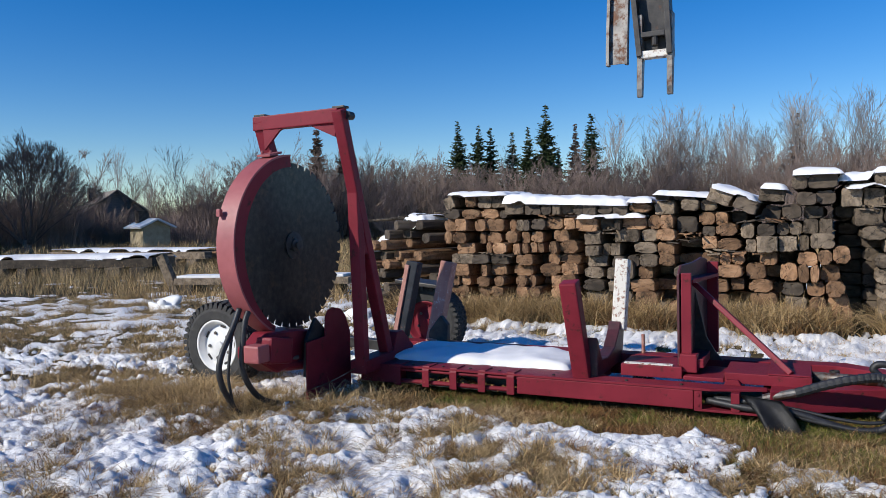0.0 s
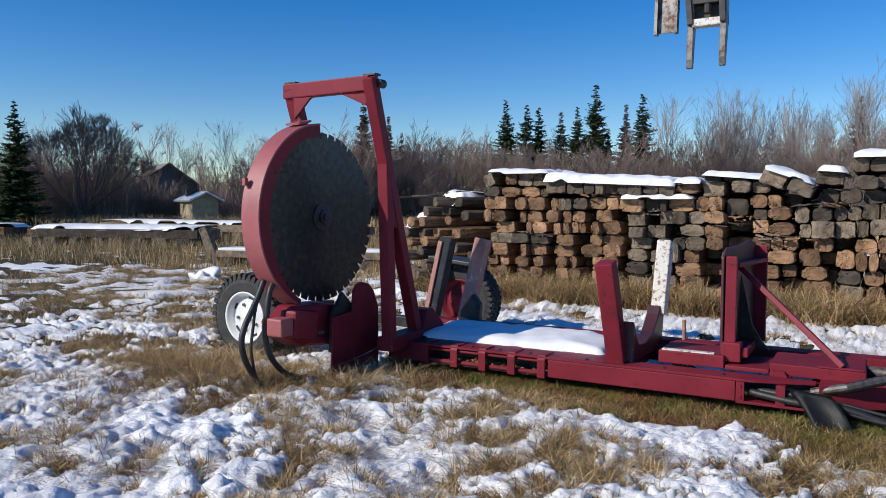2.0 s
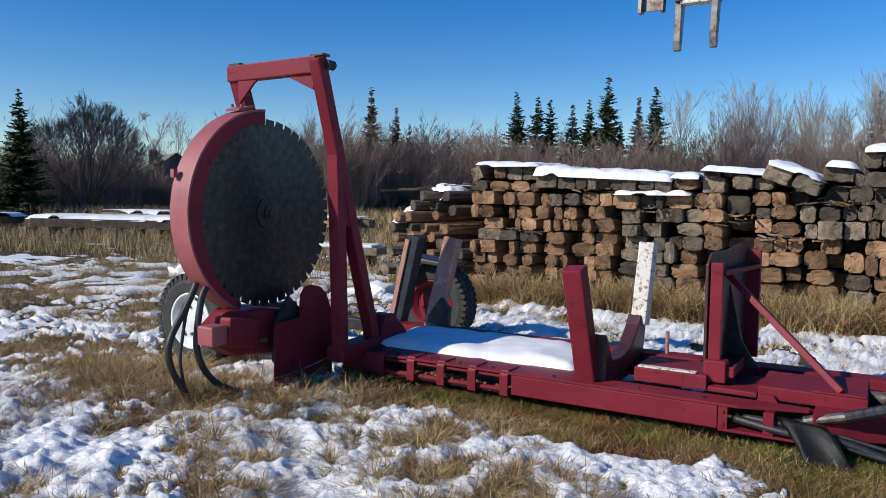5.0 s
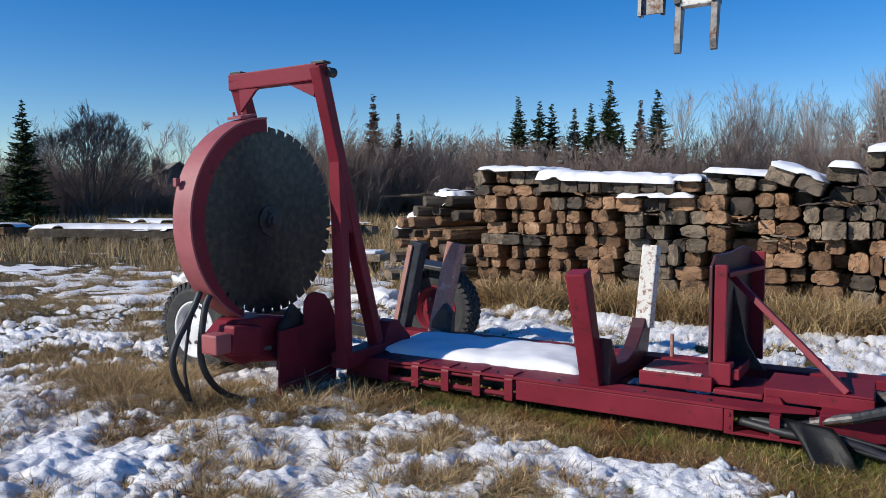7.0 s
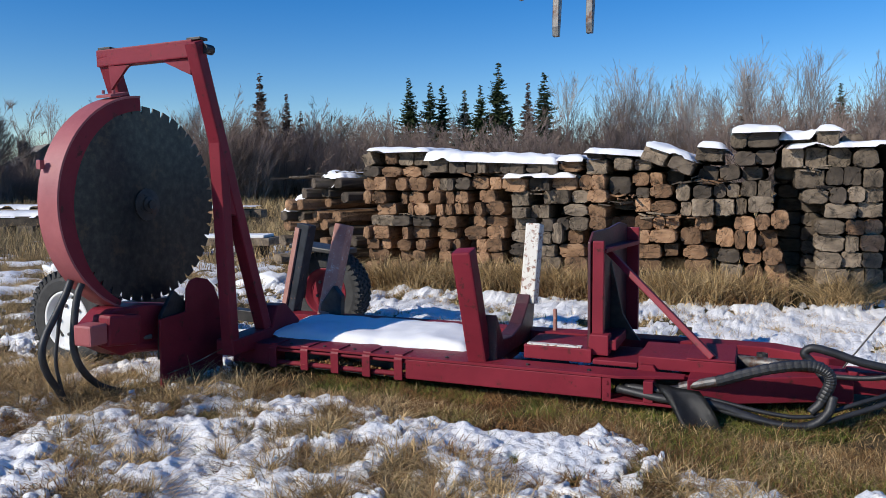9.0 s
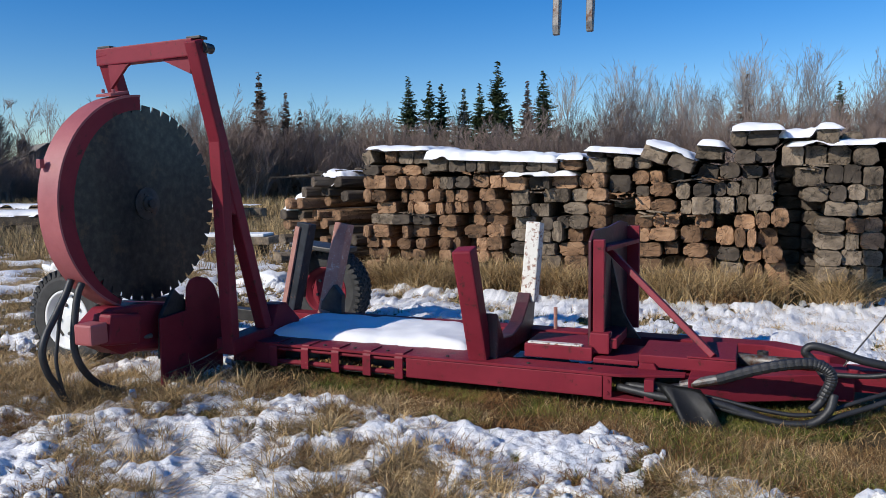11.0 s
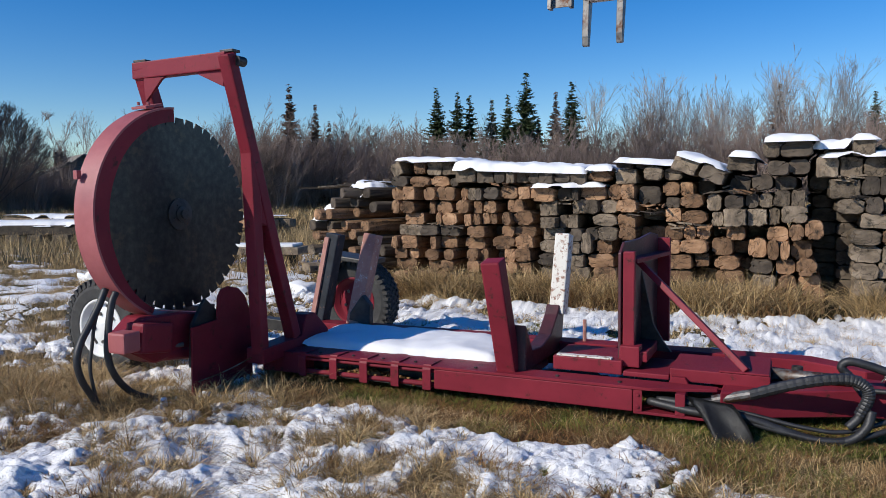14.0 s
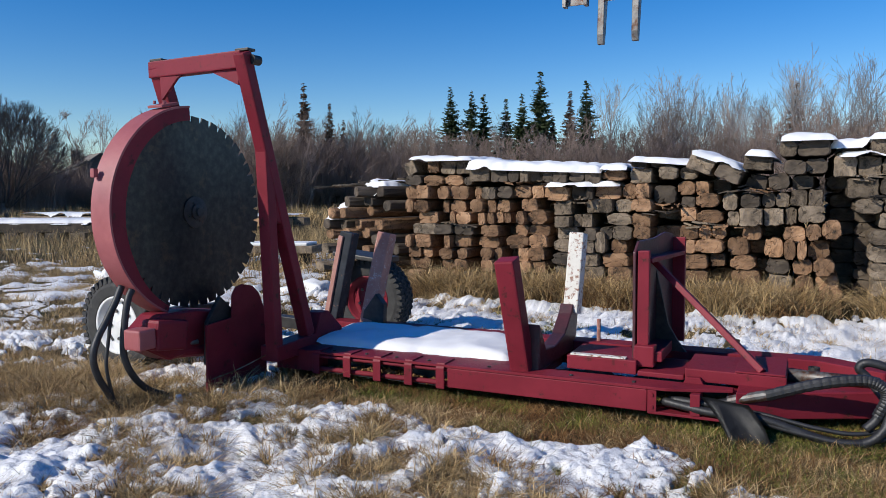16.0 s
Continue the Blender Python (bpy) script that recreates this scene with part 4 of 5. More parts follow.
def tie_mesh(k, mat):
    """A worn beam, 0.2 wide and 0.15 high, with chipped edges and split, hollowed ends."""
    rng = random.Random(100 + k)
    w, h = 0.1, 0.075
    ring = []
    side = ((-1, -1, 1, -1), (1, -1, 1, 1), (1, 1, -1, 1), (-1, 1, -1, -1))
    round_off = rng.uniform(0.10, 0.32)
    for x0, z0, x1, z1 in side:
        for i in range(6):
            t = (i + 0.5) / 6
            x, z = x0 + (x1 - x0) * t, z0 + (z1 - z0) * t
            c = max(0.0, abs(x * z) - (1 - round_off) ** 1.6) * 0.55
            ring.append((x * (1 - c) * w, z * (1 - c) * h))
    n = len(ring)
    splits = {rng.randrange(n): rng.uniform(0.08, 0.26) for _ in range(rng.choice((1, 2, 2)))}
    slant = rng.uniform(-0.07, 0.07), rng.uniform(-0.07, 0.07)
    ys = (0.0, 0.012, 0.05, 0.25, 0.8, 1.7, TIE_L - 0.02, TIE_L)
    vs, fs = [], []

    def rough(x, y, z, amount):
        q = Vector((x * 22 + k * 7.3, y * 5, z * 22))
        f = Vector((x * 60 + k * 3.1, y * 40, z * 60))
        return amount * (noise.noise(q) + 0.5 * noise.noise(f))
    for r, y in enumerate(ys):
        shrink = 0.93 if r in (0, len(ys) - 1) else 1.0
        for i, (x, z) in enumerate(ring):
            f = shrink
            if i in splits and r < 4:
                f *= 1 - splits[i] * (1, 0.9, 0.6, 0.2)[r]
            bump = 1 + rough(x, y, z, 0.11)
            yy = y + (slant[0] * x + slant[1] * z) * (1 if y < 1 else 0)
            vs.append((x * f * bump, yy + (rough(z, 0.3, x, 0.009) if r < 2 else 0), z * f * bump))
    for r in range(len(ys) - 1):
        for i in range(n):
            a, b = r * n + i, r * n + (i + 1) % n
            fs.append((a, b, b + n, a + n))
    prev = list(range(n))
    for level in (0.66, 0.33):
        base = len(vs)
        for i, (x, z) in enumerate(ring):
            deep = 0.012 if i in splits and level > 0.5 else 0.0
            vs.append((x * level, slant[0] * x * level + slant[1] * z * level + rough(z * level, 0.9, x * level, 0.007) + deep, z * level))
        for i in range(n):
            fs.append((prev[i], base + i, base + (i + 1) % n, prev[(i + 1) % n]))
        prev = list(range(base, base + n))
    vs.append((0, 0.0, 0))
    for i in range(n):
        fs.append((prev[i], len(vs) - 1, prev[(i + 1) % n]))
    fs.append(tuple((len(ys) - 1) * n + i for i in range(n)))
    return mesh_of("railway_tie", vs, fs, mat)


tie_meshes = [[tie_mesh(mi * 20 + k, mat) for k in range(8)] for mi, mat in enumerate((TIE_BROWN, TIE_GREY, TIE_DARK))]
LAB = ("weathered brown wooden railway tie with cracked ends", "grey weathered railway tie in the stack", "black creosoted railway tie in the stack")
rng = random.Random(5)


def tie(x, y, z, mi, w, h, group, roll=0.0, yaw=0.0, pitch=0.0):
    """A tie whose near end has its centre at x, y, z."""
    ob = new("railway_tie", rng.choice(tie_meshes[mi]))
    ob.matrix_world = pose(x, y, z, pitch, roll, yaw) @ Matrix.Diagonal((w / 0.2, 1, h / 0.15, 1))
    return tagged(ob, LAB[mi], "railway tie", group)


rest = {"v": [], "f": [], "m": []}


def tie_rest(x, y, z, mi, w, h, roll=0.0, yaw=0.0):
    """A tie deep in the stack, gathered into the joined rest."""
    me = rng.choice(tie_meshes[mi])
    m = pose(x, y, z, 0, roll, yaw) @ Matrix.Diagonal((w / 0.2, 1, h / 0.15, 1))
    base = len(rest["v"])
    rest["v"] += [tuple(m @ v.co) for v in me.vertices]
    for p in me.polygons:
        rest["f"].append(tuple(base + i for i in p.vertices))
        rest["m"].append(mi)


FRONT = 4.28
LONG, SQUARE = "railway ties of the long stack", "railway ties of the square stack"


def stack_row(group, *ends):
    """Ties side by side, as (middle, height, width, thickness, wood); ties lying further in close the gaps."""
    last = None
    for x, z, w, h, mi in ends:
        if last is not None and x - w / 2 - last > 0.05:
            gap = x - w / 2 - last
            tie_rest(last + gap / 2, FRONT + rng.uniform(0.3, 0.6), z - 0.01, rng.choice((0, 1, 2)), gap + 0.02, 0.135)
        pieces = 2 if w > 0.29 else 1
        for k in range(pieces):
            tie(x + (k - (pieces - 1) / 2) * w / pieces, FRONT + rng.uniform(-0.07, 0.09), z, mi, w / pieces - 0.004, h + 0.006, group, rng.uniform(-2.5, 2.5), rng.uniform(-1.2, 1.2))
        last = x + w / 2


stack_row(LONG, (-2.26, 1.58, 0.16, 0.16, 0), (-1.96, 1.56, 0.43, 0.16, 1), (-1.62, 1.47, 0.26, 0.17, 1), (-1.36, 1.45, 0.22, 0.15, 2), (-1.17, 1.45, 0.14, 0.16, 2), (-1.04, 1.44, 0.1, 0.14, 1), (-0.91, 1.44, 0.16, 0.14, 1), (-0.76, 1.43, 0.13, 0.14, 2), (-0.61, 1.43, 0.17, 0.14, 2), (-0.42, 1.43, 0.18, 0.13, 2), (-0.24, 1.41, 0.18, 0.14, 2), (-0.01, 1.43, 0.26, 0.11, 0), (0.28, 1.42, 0.24, 0.16, 1), (0.58, 1.45, 0.2, 0.14, 1), (0.78, 1.44, 0.19, 0.13, 1))
stack_row(LONG, (-2.52, 1.41, 0.23, 0.13, 2), (-2.13, 1.4, 0.53, 0.12, 0), (-1.8, 1.39, 0.11, 0.1, 2))
stack_row(LONG, (-2.57, 1.26, 0.2, 0.16, 0), (-2.38, 1.26, 0.18, 0.16, 0), (-2.1, 1.25, 0.16, 0.15, 0), (-1.9, 1.25, 0.25, 0.16, 0), (-1.67, 1.24, 0.1, 0.15, 0), (-1.56, 1.24, 0.11, 0.14, 1), (-1.44, 1.24, 0.09, 0.14, 2), (-1.29, 1.25, 0.19, 0.14, 2), (-1.08, 1.26, 0.23, 0.15, 0), (-0.88, 1.25, 0.15, 0.14, 0), (-0.66, 1.23, 0.28, 0.16, 0), (-0.42, 1.23, 0.18, 0.14, 2), (-0.27, 1.23, 0.08, 0.13, 2), (-0.08, 1.24, 0.29, 0.15, 0), (0.16, 1.25, 0.16, 0.16, 0), (0.32, 1.25, 0.15, 0.16, 0), (0.54, 1.21, 0.24, 0.19, 2), (0.76, 1.28, 0.18, 0.14, 0), (0.92, 1.28, 0.14, 0.14, 0))
stack_row(LONG, (-2.59, 1.09, 0.12, 0.16, 0), (-2.42, 1.09, 0.21, 0.15, 0), (-2.09, 1.08, 0.09, 0.15, 0), (-1.93, 1.08, 0.21, 0.16, 0), (-1.65, 1.09, 0.17, 0.15, 0), (-1.48, 1.08, 0.12, 0.14, 0), (-1.32, 1.09, 0.17, 0.15, 0), (-1, 1.1, 0.2, 0.15, 0), (-0.6, 1.07, 0.22, 0.17, 1), (-0.25, 1.09, 0.16, 0.16, 1), (-0.09, 1.09, 0.17, 0.15, 1), (0.1, 1.09, 0.19, 0.14, 1), (0.31, 1.1, 0.22, 0.14, 0), (0.78, 1.13, 0.15, 0.11, 2), (0.98, 1.15, 0.23, 0.14, 0), (1.2, 1.13, 0.15, 0.17, 1), (1.4, 1.14, 0.19, 0.14, 2), (1.57, 1.15, 0.13, 0.15, 2), (1.7, 1.15, 0.13, 0.14, 1), (1.85, 1.17, 0.16, 0.16, 1), (2, 1.17, 0.13, 0.16, 1))
stack_row(LONG, (-2.36, 0.94, 0.28, 0.14, 0), (-1.99, 0.94, 0.08, 0.15, 0), (-1.84, 0.94, 0.2, 0.14, 0), (-1.59, 0.93, 0.1, 0.14, 0), (-1.48, 0.94, 0.09, 0.13, 0), (-1.38, 0.95, 0.1, 0.13, 0), (-1.28, 0.95, 0.09, 0.13, 0), (-1.08, 0.95, 0.11, 0.15, 0), (-0.9, 0.96, 0.24, 0.16, 0), (-0.58, 0.91, 0.18, 0.12, 1), (-0.43, 0.92, 0.1, 0.14, 1), (-0.31, 0.92, 0.13, 0.14, 1), (0.06, 0.94, 0.27, 0.13, 1), (0.3, 0.93, 0.2, 0.15, 0), (0.79, 1, 0.17, 0.14, 0), (1.01, 0.98, 0.26, 0.13, 0), (1.24, 0.96, 0.12, 0.14, 1), (1.41, 0.98, 0.22, 0.18, 1), (1.62, 0.98, 0.19, 0.17, 1), (1.78, 0.99, 0.11, 0.17, 1), (1.97, 1.01, 0.24, 0.17, 1))
stack_row(LONG, (-2.5, 0.8, 0.16, 0.13, 1), (-2.32, 0.8, 0.19, 0.13, 1), (-2.09, 0.8, 0.25, 0.12, 2), (-1.82, 0.8, 0.26, 0.12, 2), (-1.49, 0.79, 0.23, 0.14, 0), (-1.11, 0.8, 0.16, 0.14, 0), (-0.89, 0.8, 0.26, 0.15, 0), (-0.54, 0.78, 0.24, 0.14, 1), (-0.26, 0.77, 0.15, 0.14, 2), (-0.09, 0.78, 0.15, 0.14, 2), (0.1, 0.79, 0.22, 0.15, 1), (0.32, 0.8, 0.19, 0.14, 0), (0.8, 0.81, 0.19, 0.15, 0), (0.96, 0.81, 0.13, 0.15, 0), (1.1, 0.82, 0.14, 0.15, 0), (1.42, 0.82, 0.18, 0.16, 0), (1.82, 0.81, 0.2, 0.15, 0), (1.99, 0.83, 0.14, 0.15, 0), (2.15, 0.86, 0.17, 0.18, 0))
stack_row(LONG, (-2.57, 0.65, 0.1, 0.15, 0), (-2.39, 0.65, 0.24, 0.15, 0), (-2.04, 0.65, 0.09, 0.15, 0), (-1.87, 0.66, 0.23, 0.15, 0), (-1.53, 0.65, 0.26, 0.14, 0), (-1.16, 0.66, 0.28, 0.15, 0), (-0.9, 0.67, 0.22, 0.15, 0), (-0.58, 0.63, 0.24, 0.14, 1), (-0.3, 0.63, 0.19, 0.13, 1), (-0.14, 0.68, 0.12, 0.23, 1), (0.05, 0.64, 0.18, 0.15, 0), (0.52, 0.66, 0.24, 0.15, 2), (0.79, 0.66, 0.17, 0.14, 0), (1.01, 0.67, 0.28, 0.14, 0), (1.29, 0.67, 0.21, 0.18, 0), (1.63, 0.66, 0.18, 0.2, 0), (1.78, 0.65, 0.11, 0.19, 0), (1.89, 0.65, 0.09, 0.18, 0), (2.04, 0.65, 0.2, 0.19, 0))
stack_row(LONG, (-2.52, 0.51, 0.19, 0.13, 0), (-2.35, 0.51, 0.14, 0.13, 0), (-2.06, 0.5, 0.19, 0.13, 0), (-1.83, 0.51, 0.14, 0.12, 0), (-1.53, 0.51, 0.15, 0.14, 0), (-1.4, 0.51, 0.1, 0.14, 0), (-1.08, 0.51, 0.14, 0.15, 0), (-0.91, 0.52, 0.2, 0.15, 0), (-0.57, 0.48, 0.27, 0.14, 2), (-0.28, 0.48, 0.23, 0.14, 1), (0.01, 0.48, 0.29, 0.15, 0), (0.52, 0.49, 0.24, 0.14, 0), (0.85, 0.5, 0.29, 0.15, 0), (1.09, 0.52, 0.15, 0.13, 0), (1.34, 0.5, 0.25, 0.14, 0), (1.67, 0.47, 0.22, 0.14, 2), (1.9, 0.48, 0.18, 0.15, 0), (2.09, 0.48, 0.19, 0.16, 0))
stack_row(LONG, (-2.47, 0.37, 0.31, 0.14, 0), (-1.96, 0.37, 0.35, 0.13, 0), (-1.43, 0.37, 0.33, 0.13, 0), (-0.97, 0.37, 0.33, 0.13, 0), (-0.54, 0.34, 0.29, 0.13, 1), (-0.22, 0.34, 0.23, 0.14, 1), (0.06, 0.33, 0.26, 0.15, 0), (0.56, 0.34, 0.24, 0.14, 0), (0.86, 0.35, 0.28, 0.14, 0), (1.37, 0.35, 0.28, 0.15, 0), (1.7, 0.31, 0.22, 0.15, 1), (1.92, 0.31, 0.17, 0.16, 0), (2.12, 0.31, 0.21, 0.16, 0))
stack_row(SQUARE, (2.25, 1.48, 0.2, 0.2, 1), (2.46, 1.48, 0.2, 0.19, 1), (2.67, 1.47, 0.21, 0.19, 1), (2.89, 1.46, 0.21, 0.18, 1))
stack_row(SQUARE, (2.41, 1.27, 0.27, 0.19, 1), (2.71, 1.29, 0.31, 0.18, 2), (2.96, 1.27, 0.17, 0.18, 1))
stack_row(SQUARE, (2.46, 1.09, 0.24, 0.14, 1), (2.66, 1.1, 0.15, 0.16, 2), (2.9, 1.11, 0.31, 0.15, 1))
stack_row(SQUARE, (2.69, 0.95, 0.28, 0.14, 1), (2.95, 0.96, 0.22, 0.15, 1))
stack_row(SQUARE, (2.59, 0.79, 0.27, 0.14, 1), (2.9, 0.79, 0.33, 0.14, 0))
stack_row(SQUARE, (2.6, 0.63, 0.27, 0.17, 1), (2.8, 0.63, 0.12, 0.16, 1), (2.97, 0.64, 0.2, 0.16, 0))
stack_row(SQUARE, (2.6, 0.46, 0.23, 0.15, 1), (2.89, 0.47, 0.36, 0.15, 1))
stack_row(SQUARE, (2.64, 0.3, 0.27, 0.15, 1), (2.93, 0.31, 0.3, 0.15, 1))
# the lowest courses, standing in the grass
for z in (0.06, 0.20):
    for k in range(20):
        tie_rest(-2.5 + 0.245 * k, FRONT + rng.uniform(-0.03, 0.08), z + 0.01, rng.choice((0, 0, 1, 2)), rng.uniform(0.2, 0.24), 0.145, rng.uniform(-2, 2))
    for k in range(4):
        tie_rest(2.62 + 0.25 * k, FRONT + rng.uniform(-0.03, 0.04), z - 0.02, 1, 0.24, 0.145)
# the square stack goes on to the side
for r in range(11):
    for k in range(8):
        tie_rest(3.22 + 0.25 * k, FRONT + rng.uniform(-0.04, 0.05), 0.06 + 0.147 * r, rng.choice((0, 1, 1)), 0.24, 0.144, rng.uniform(-1.5, 1.5))
# filler ties set back between the stacks; their darkest wood stands for the slot's shade
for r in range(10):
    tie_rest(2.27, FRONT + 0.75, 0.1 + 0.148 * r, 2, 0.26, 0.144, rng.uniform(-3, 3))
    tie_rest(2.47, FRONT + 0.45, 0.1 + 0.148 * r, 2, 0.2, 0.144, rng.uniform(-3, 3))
me = mesh_of("railway_tie_rest", rest["v"], rest["f"], TIE_BROWN)
me.materials.append(TIE_GREY)
me.materials.append(TIE_DARK)
me.polygons.foreach_set("material_index", np.array(rest["m"], dtype=np.int32))
tagged(new("railway_tie_rest", me), "inner and lowest ties of the stacks", "railway tie", kind="stuff")
# loose and tilted ties on top
for x, z, w, h, mi, roll, back in ((-2.59, 1.56, 0.15, 0.17, 1, -24, 0.05), (0.92, 1.53, 0.25, 0.17, 1, 20, -0.1), (1.2, 1.43, 0.25, 0.16, 2, 24, -0.12), (1.46, 1.53, 0.27, 0.14, 1, 6, 0), (1.81, 1.48, 0.2, 0.15, 2, 4, 0.02),
                                   (2.0, 1.49, 0.2, 0.15, 2, 2, 0.1), (1.74, 1.66, 0.16, 0.15, 1, 0, 0), (1.97, 1.67, 0.29, 0.17, 2, 0, 0.02), (2.56, 1.66, 0.19, 0.16, 1, 0, -0.05), (2.8, 1.64, 0.2, 0.14, 1, 0, 0.3),
                                   (1.45, 1.33, 0.2, 0.17, 2, 8, 0.15), (1.66, 1.34, 0.2, 0.16, 2, -4, 0.1), (0.27, 1.55, 0.17, 0.09, 2, 8, 0), (1.1, 1.29, 0.18, 0.14, 2, 3, 0.3), (2.2, 1.33, 0.2, 0.15, 2, 0, 0.4), (1.88, 1.33, 0.2, 0.15, 2, 0, 0.2), (0.5, 1.53, 0.22, 0.07, 2, 6, 0.05), (2.1, 1.72, 0.18, 0.1, 2, 3, 0.3), (2.33, 1.62, 0.22, 0.1, 2, -3, 0.2)):
    tie(x, FRONT + back, z, mi, w, h, LONG if x < 2.1 else SQUARE, roll, rng.uniform(-2, 2))
# broken slivers and splinters between the courses
for k, (x, z) in enumerate(((-2.0, 0.87), (-1.75, 0.85), (-1.1, 1.35), (-0.45, 1.15), (0.5, 1.02), (0.62, 1.1), (0.9, 0.89), (1.3, 1.26), (1.55, 1.24), (2.4, 1.38), (2.45, 1.18), (1.15, 0.89))):
    bm = B()
    for j in range(7):
        x0, y0, z0 = x + rng.uniform(-0.12, 0.12), FRONT - 0.04 + rng.uniform(-0.06, 0.12), z + rng.uniform(-0.03, 0.03)
        bar(bm, (x0, y0, z0), (x0 + rng.uniform(-0.2, 0.2), y0 + rng.uniform(-0.02, 0.25), z0 + rng.uniform(-0.03, 0.03)), rng.uniform(0.012, 0.035), rng.uniform(0.008, 0.02), bevel=0)
    tagged(part("wood_splinters", bm, (TIE_GREY, TIE_DARK, TIE_BROWN)[k % 3]), "broken splinters of rotten tie wood", "wood debris", kind="stuff")
# skewed ties at the other end
SKEW = "skewed railway ties at the stack's end"
for x, z, mi, yaw in ((-4.3, 0.46, 1, -32), (-3.5, 0.46, 0, -30), (-4.2, 0.68, 0, -33), (-3.9, 0.69, 0, -33), (-3.56, 0.7, 0, -33), (-4.24, 0.82, 2, -30), (-3.7, 0.82, 0, -34), (-3.98, 0.81, 2, -34), (-4.12, 0.97, 0, -34), (-3.86, 0.98, 0, -33), (-3.5, 1.01, 0, -35), (-3.86, 1.13, 2, -38),
                      (-3.5, 1.15, 2, -30), (-3.62, 1.27, 2, -44), (-3.25, 1.27, 2, -36), (-4.0, 0.2, 1, -32), (-3.6, 0.2, 0, -32), (-4.35, 0.2, 1, -32), (-3.9, 0.33, 2, -32), (-4.0, 0.55, 2, -32), (-3.3, 0.62, 2, -32), (-3.3, 0.82, 0, -34), (-3.2, 0.33, 2, -33), (-3.0, 0.5, 2, -33), (-3.1, 1.08, 2, -34)):
    tie(x, 4.75 + rng.uniform(-0.1, 0.12) - 0.12 * (x + 3.8), z, mi, rng.uniform(0.2, 0.25), 0.145, SKEW, rng.uniform(-3, 3), yaw, 0)
for k in range(6):
    bm = B()
    bar(bm, (-4.35 + 0.25 * k, 4.7 + 0.1 * (k % 3), 1.34 + 0.02 * k), (-3.5 + 0.22 * k, 5.4, 1.36 + 0.03 * (k % 2)), 0.05 + 0.03 * (k % 3), 0.022, bevel=0.003)
    tagged(part("split_plank", bm, TIE_GREY if k % 2 else TIE_DARK), "thin split plank lying on the skewed ties", "plank", "split planks")
snow_slab("stack_snow", ((-2.56, 4.22), (-1.72, 4.26), (-1.72, 6.8), (-2.56, 6.8)), 1.645, 0.06, "snow lying along the top ties", 11, 0.03, 0.03)
snow_slab("stack_snow", ((-1.76, 4.19), (-0.15, 4.22), (-0.2, 6.8), (-1.76, 6.8)), 1.535, 0.11, "snow lying along the top ties", 12, 0.03, 0.03, -0.045)
snow_slab("stack_snow", ((-0.78, 4.18), (0.06, 4.2), (0.06, 4.75), (-0.78, 4.75)), 1.315, 0.05, "snow on the lower step of the stack", 13, 0.03, 0.05)
snow_slab("stack_snow", ((-0.15, 4.2), (0.14, 4.2), (0.14, 6.8), (-0.15, 6.8)), 1.49, 0.07, "snow strip on a flat top tie", 14, 0.03, 0.03)
snow_slab("stack_snow", ((0.16, 4.2), (0.92, 4.24), (0.92, 6.8), (0.16, 6.8)), 1.585, 0.055, "snow strip on the upper ties", 15, 0.03, 0.03, -0.09)
snow_slab("stack_snow", ((0.84, 4.14), (1.33, 4.12), (1.33, 6.6), (0.84, 6.6)), 1.635, 0.07, "snow strip on two tilted ties", 19, 0.03, 0.03, -0.36)
snow_slab("stack_snow", ((1.34, 4.2), (1.62, 4.2), (1.62, 6.6), (1.34, 6.6)), 1.615, 0.06, "snow strip on a top tie", 20, 0.03, 0.03, -0.1)
snow_slab("stack_snow", ((1.67, 4.2), (2.16, 4.24), (2.16, 6.5), (1.67, 6.5)), 1.745, 0.07, "snow cap on the highest ties", 16, 0.03, 0.03)
snow_slab("stack_snow", ((2.12, 4.4), (2.5, 4.3), (2.5, 6.5), (2.12, 6.5)), 1.665, 0.10, "snow bank between the high ties", 21, 0.03, 0.05)
snow_slab("stack_snow", ((2.46, 4.18), (2.68, 4.18), (2.68, 6.5), (2.46, 6.5)), 1.735, 0.06, "snow cap on a single tie", 22, 0.03, 0.03)
snow_slab("stack_snow", ((2.18, 4.2), (5.0, 4.24), (5.0, 6.8), (2.18, 6.8)), 1.575, 0.05, "snow cap on the square stack", 17, 0.03, 0.05)
snow_slab("stack_snow", ((-3.68, 4.78), (-3.2, 4.72), (-2.75, 5.6), (-3.2, 5.9)), 1.335, 0.09, "crumbling snow on the skewed ties", 18, 0.03, 0.09)
snow_slab("stack_snow", ((-4.08, 4.84), (-3.78, 4.78), (-3.5, 5.3), (-3.8, 5.4)), 1.04, 0.08, "crumbling snow on the skewed ties", 23, 0.03, 0.07)
snow_slab("stack_snow", ((-3.52, 4.74), (-3.3, 4.74), (-3.05, 5.2), (-3.3, 5.2)), 1.22, 0.06, "crumbling snow on the skewed ties", 24, 0.03, 0.05)
snow_slab("stack_snow", ((-4.28, 4.86), (-4.1, 4.82), (-3.85, 5.3), (-4.0, 5.4)), 0.885, 0.08, "crumbling snow on the skewed ties", 25, 0.03, 0.07)

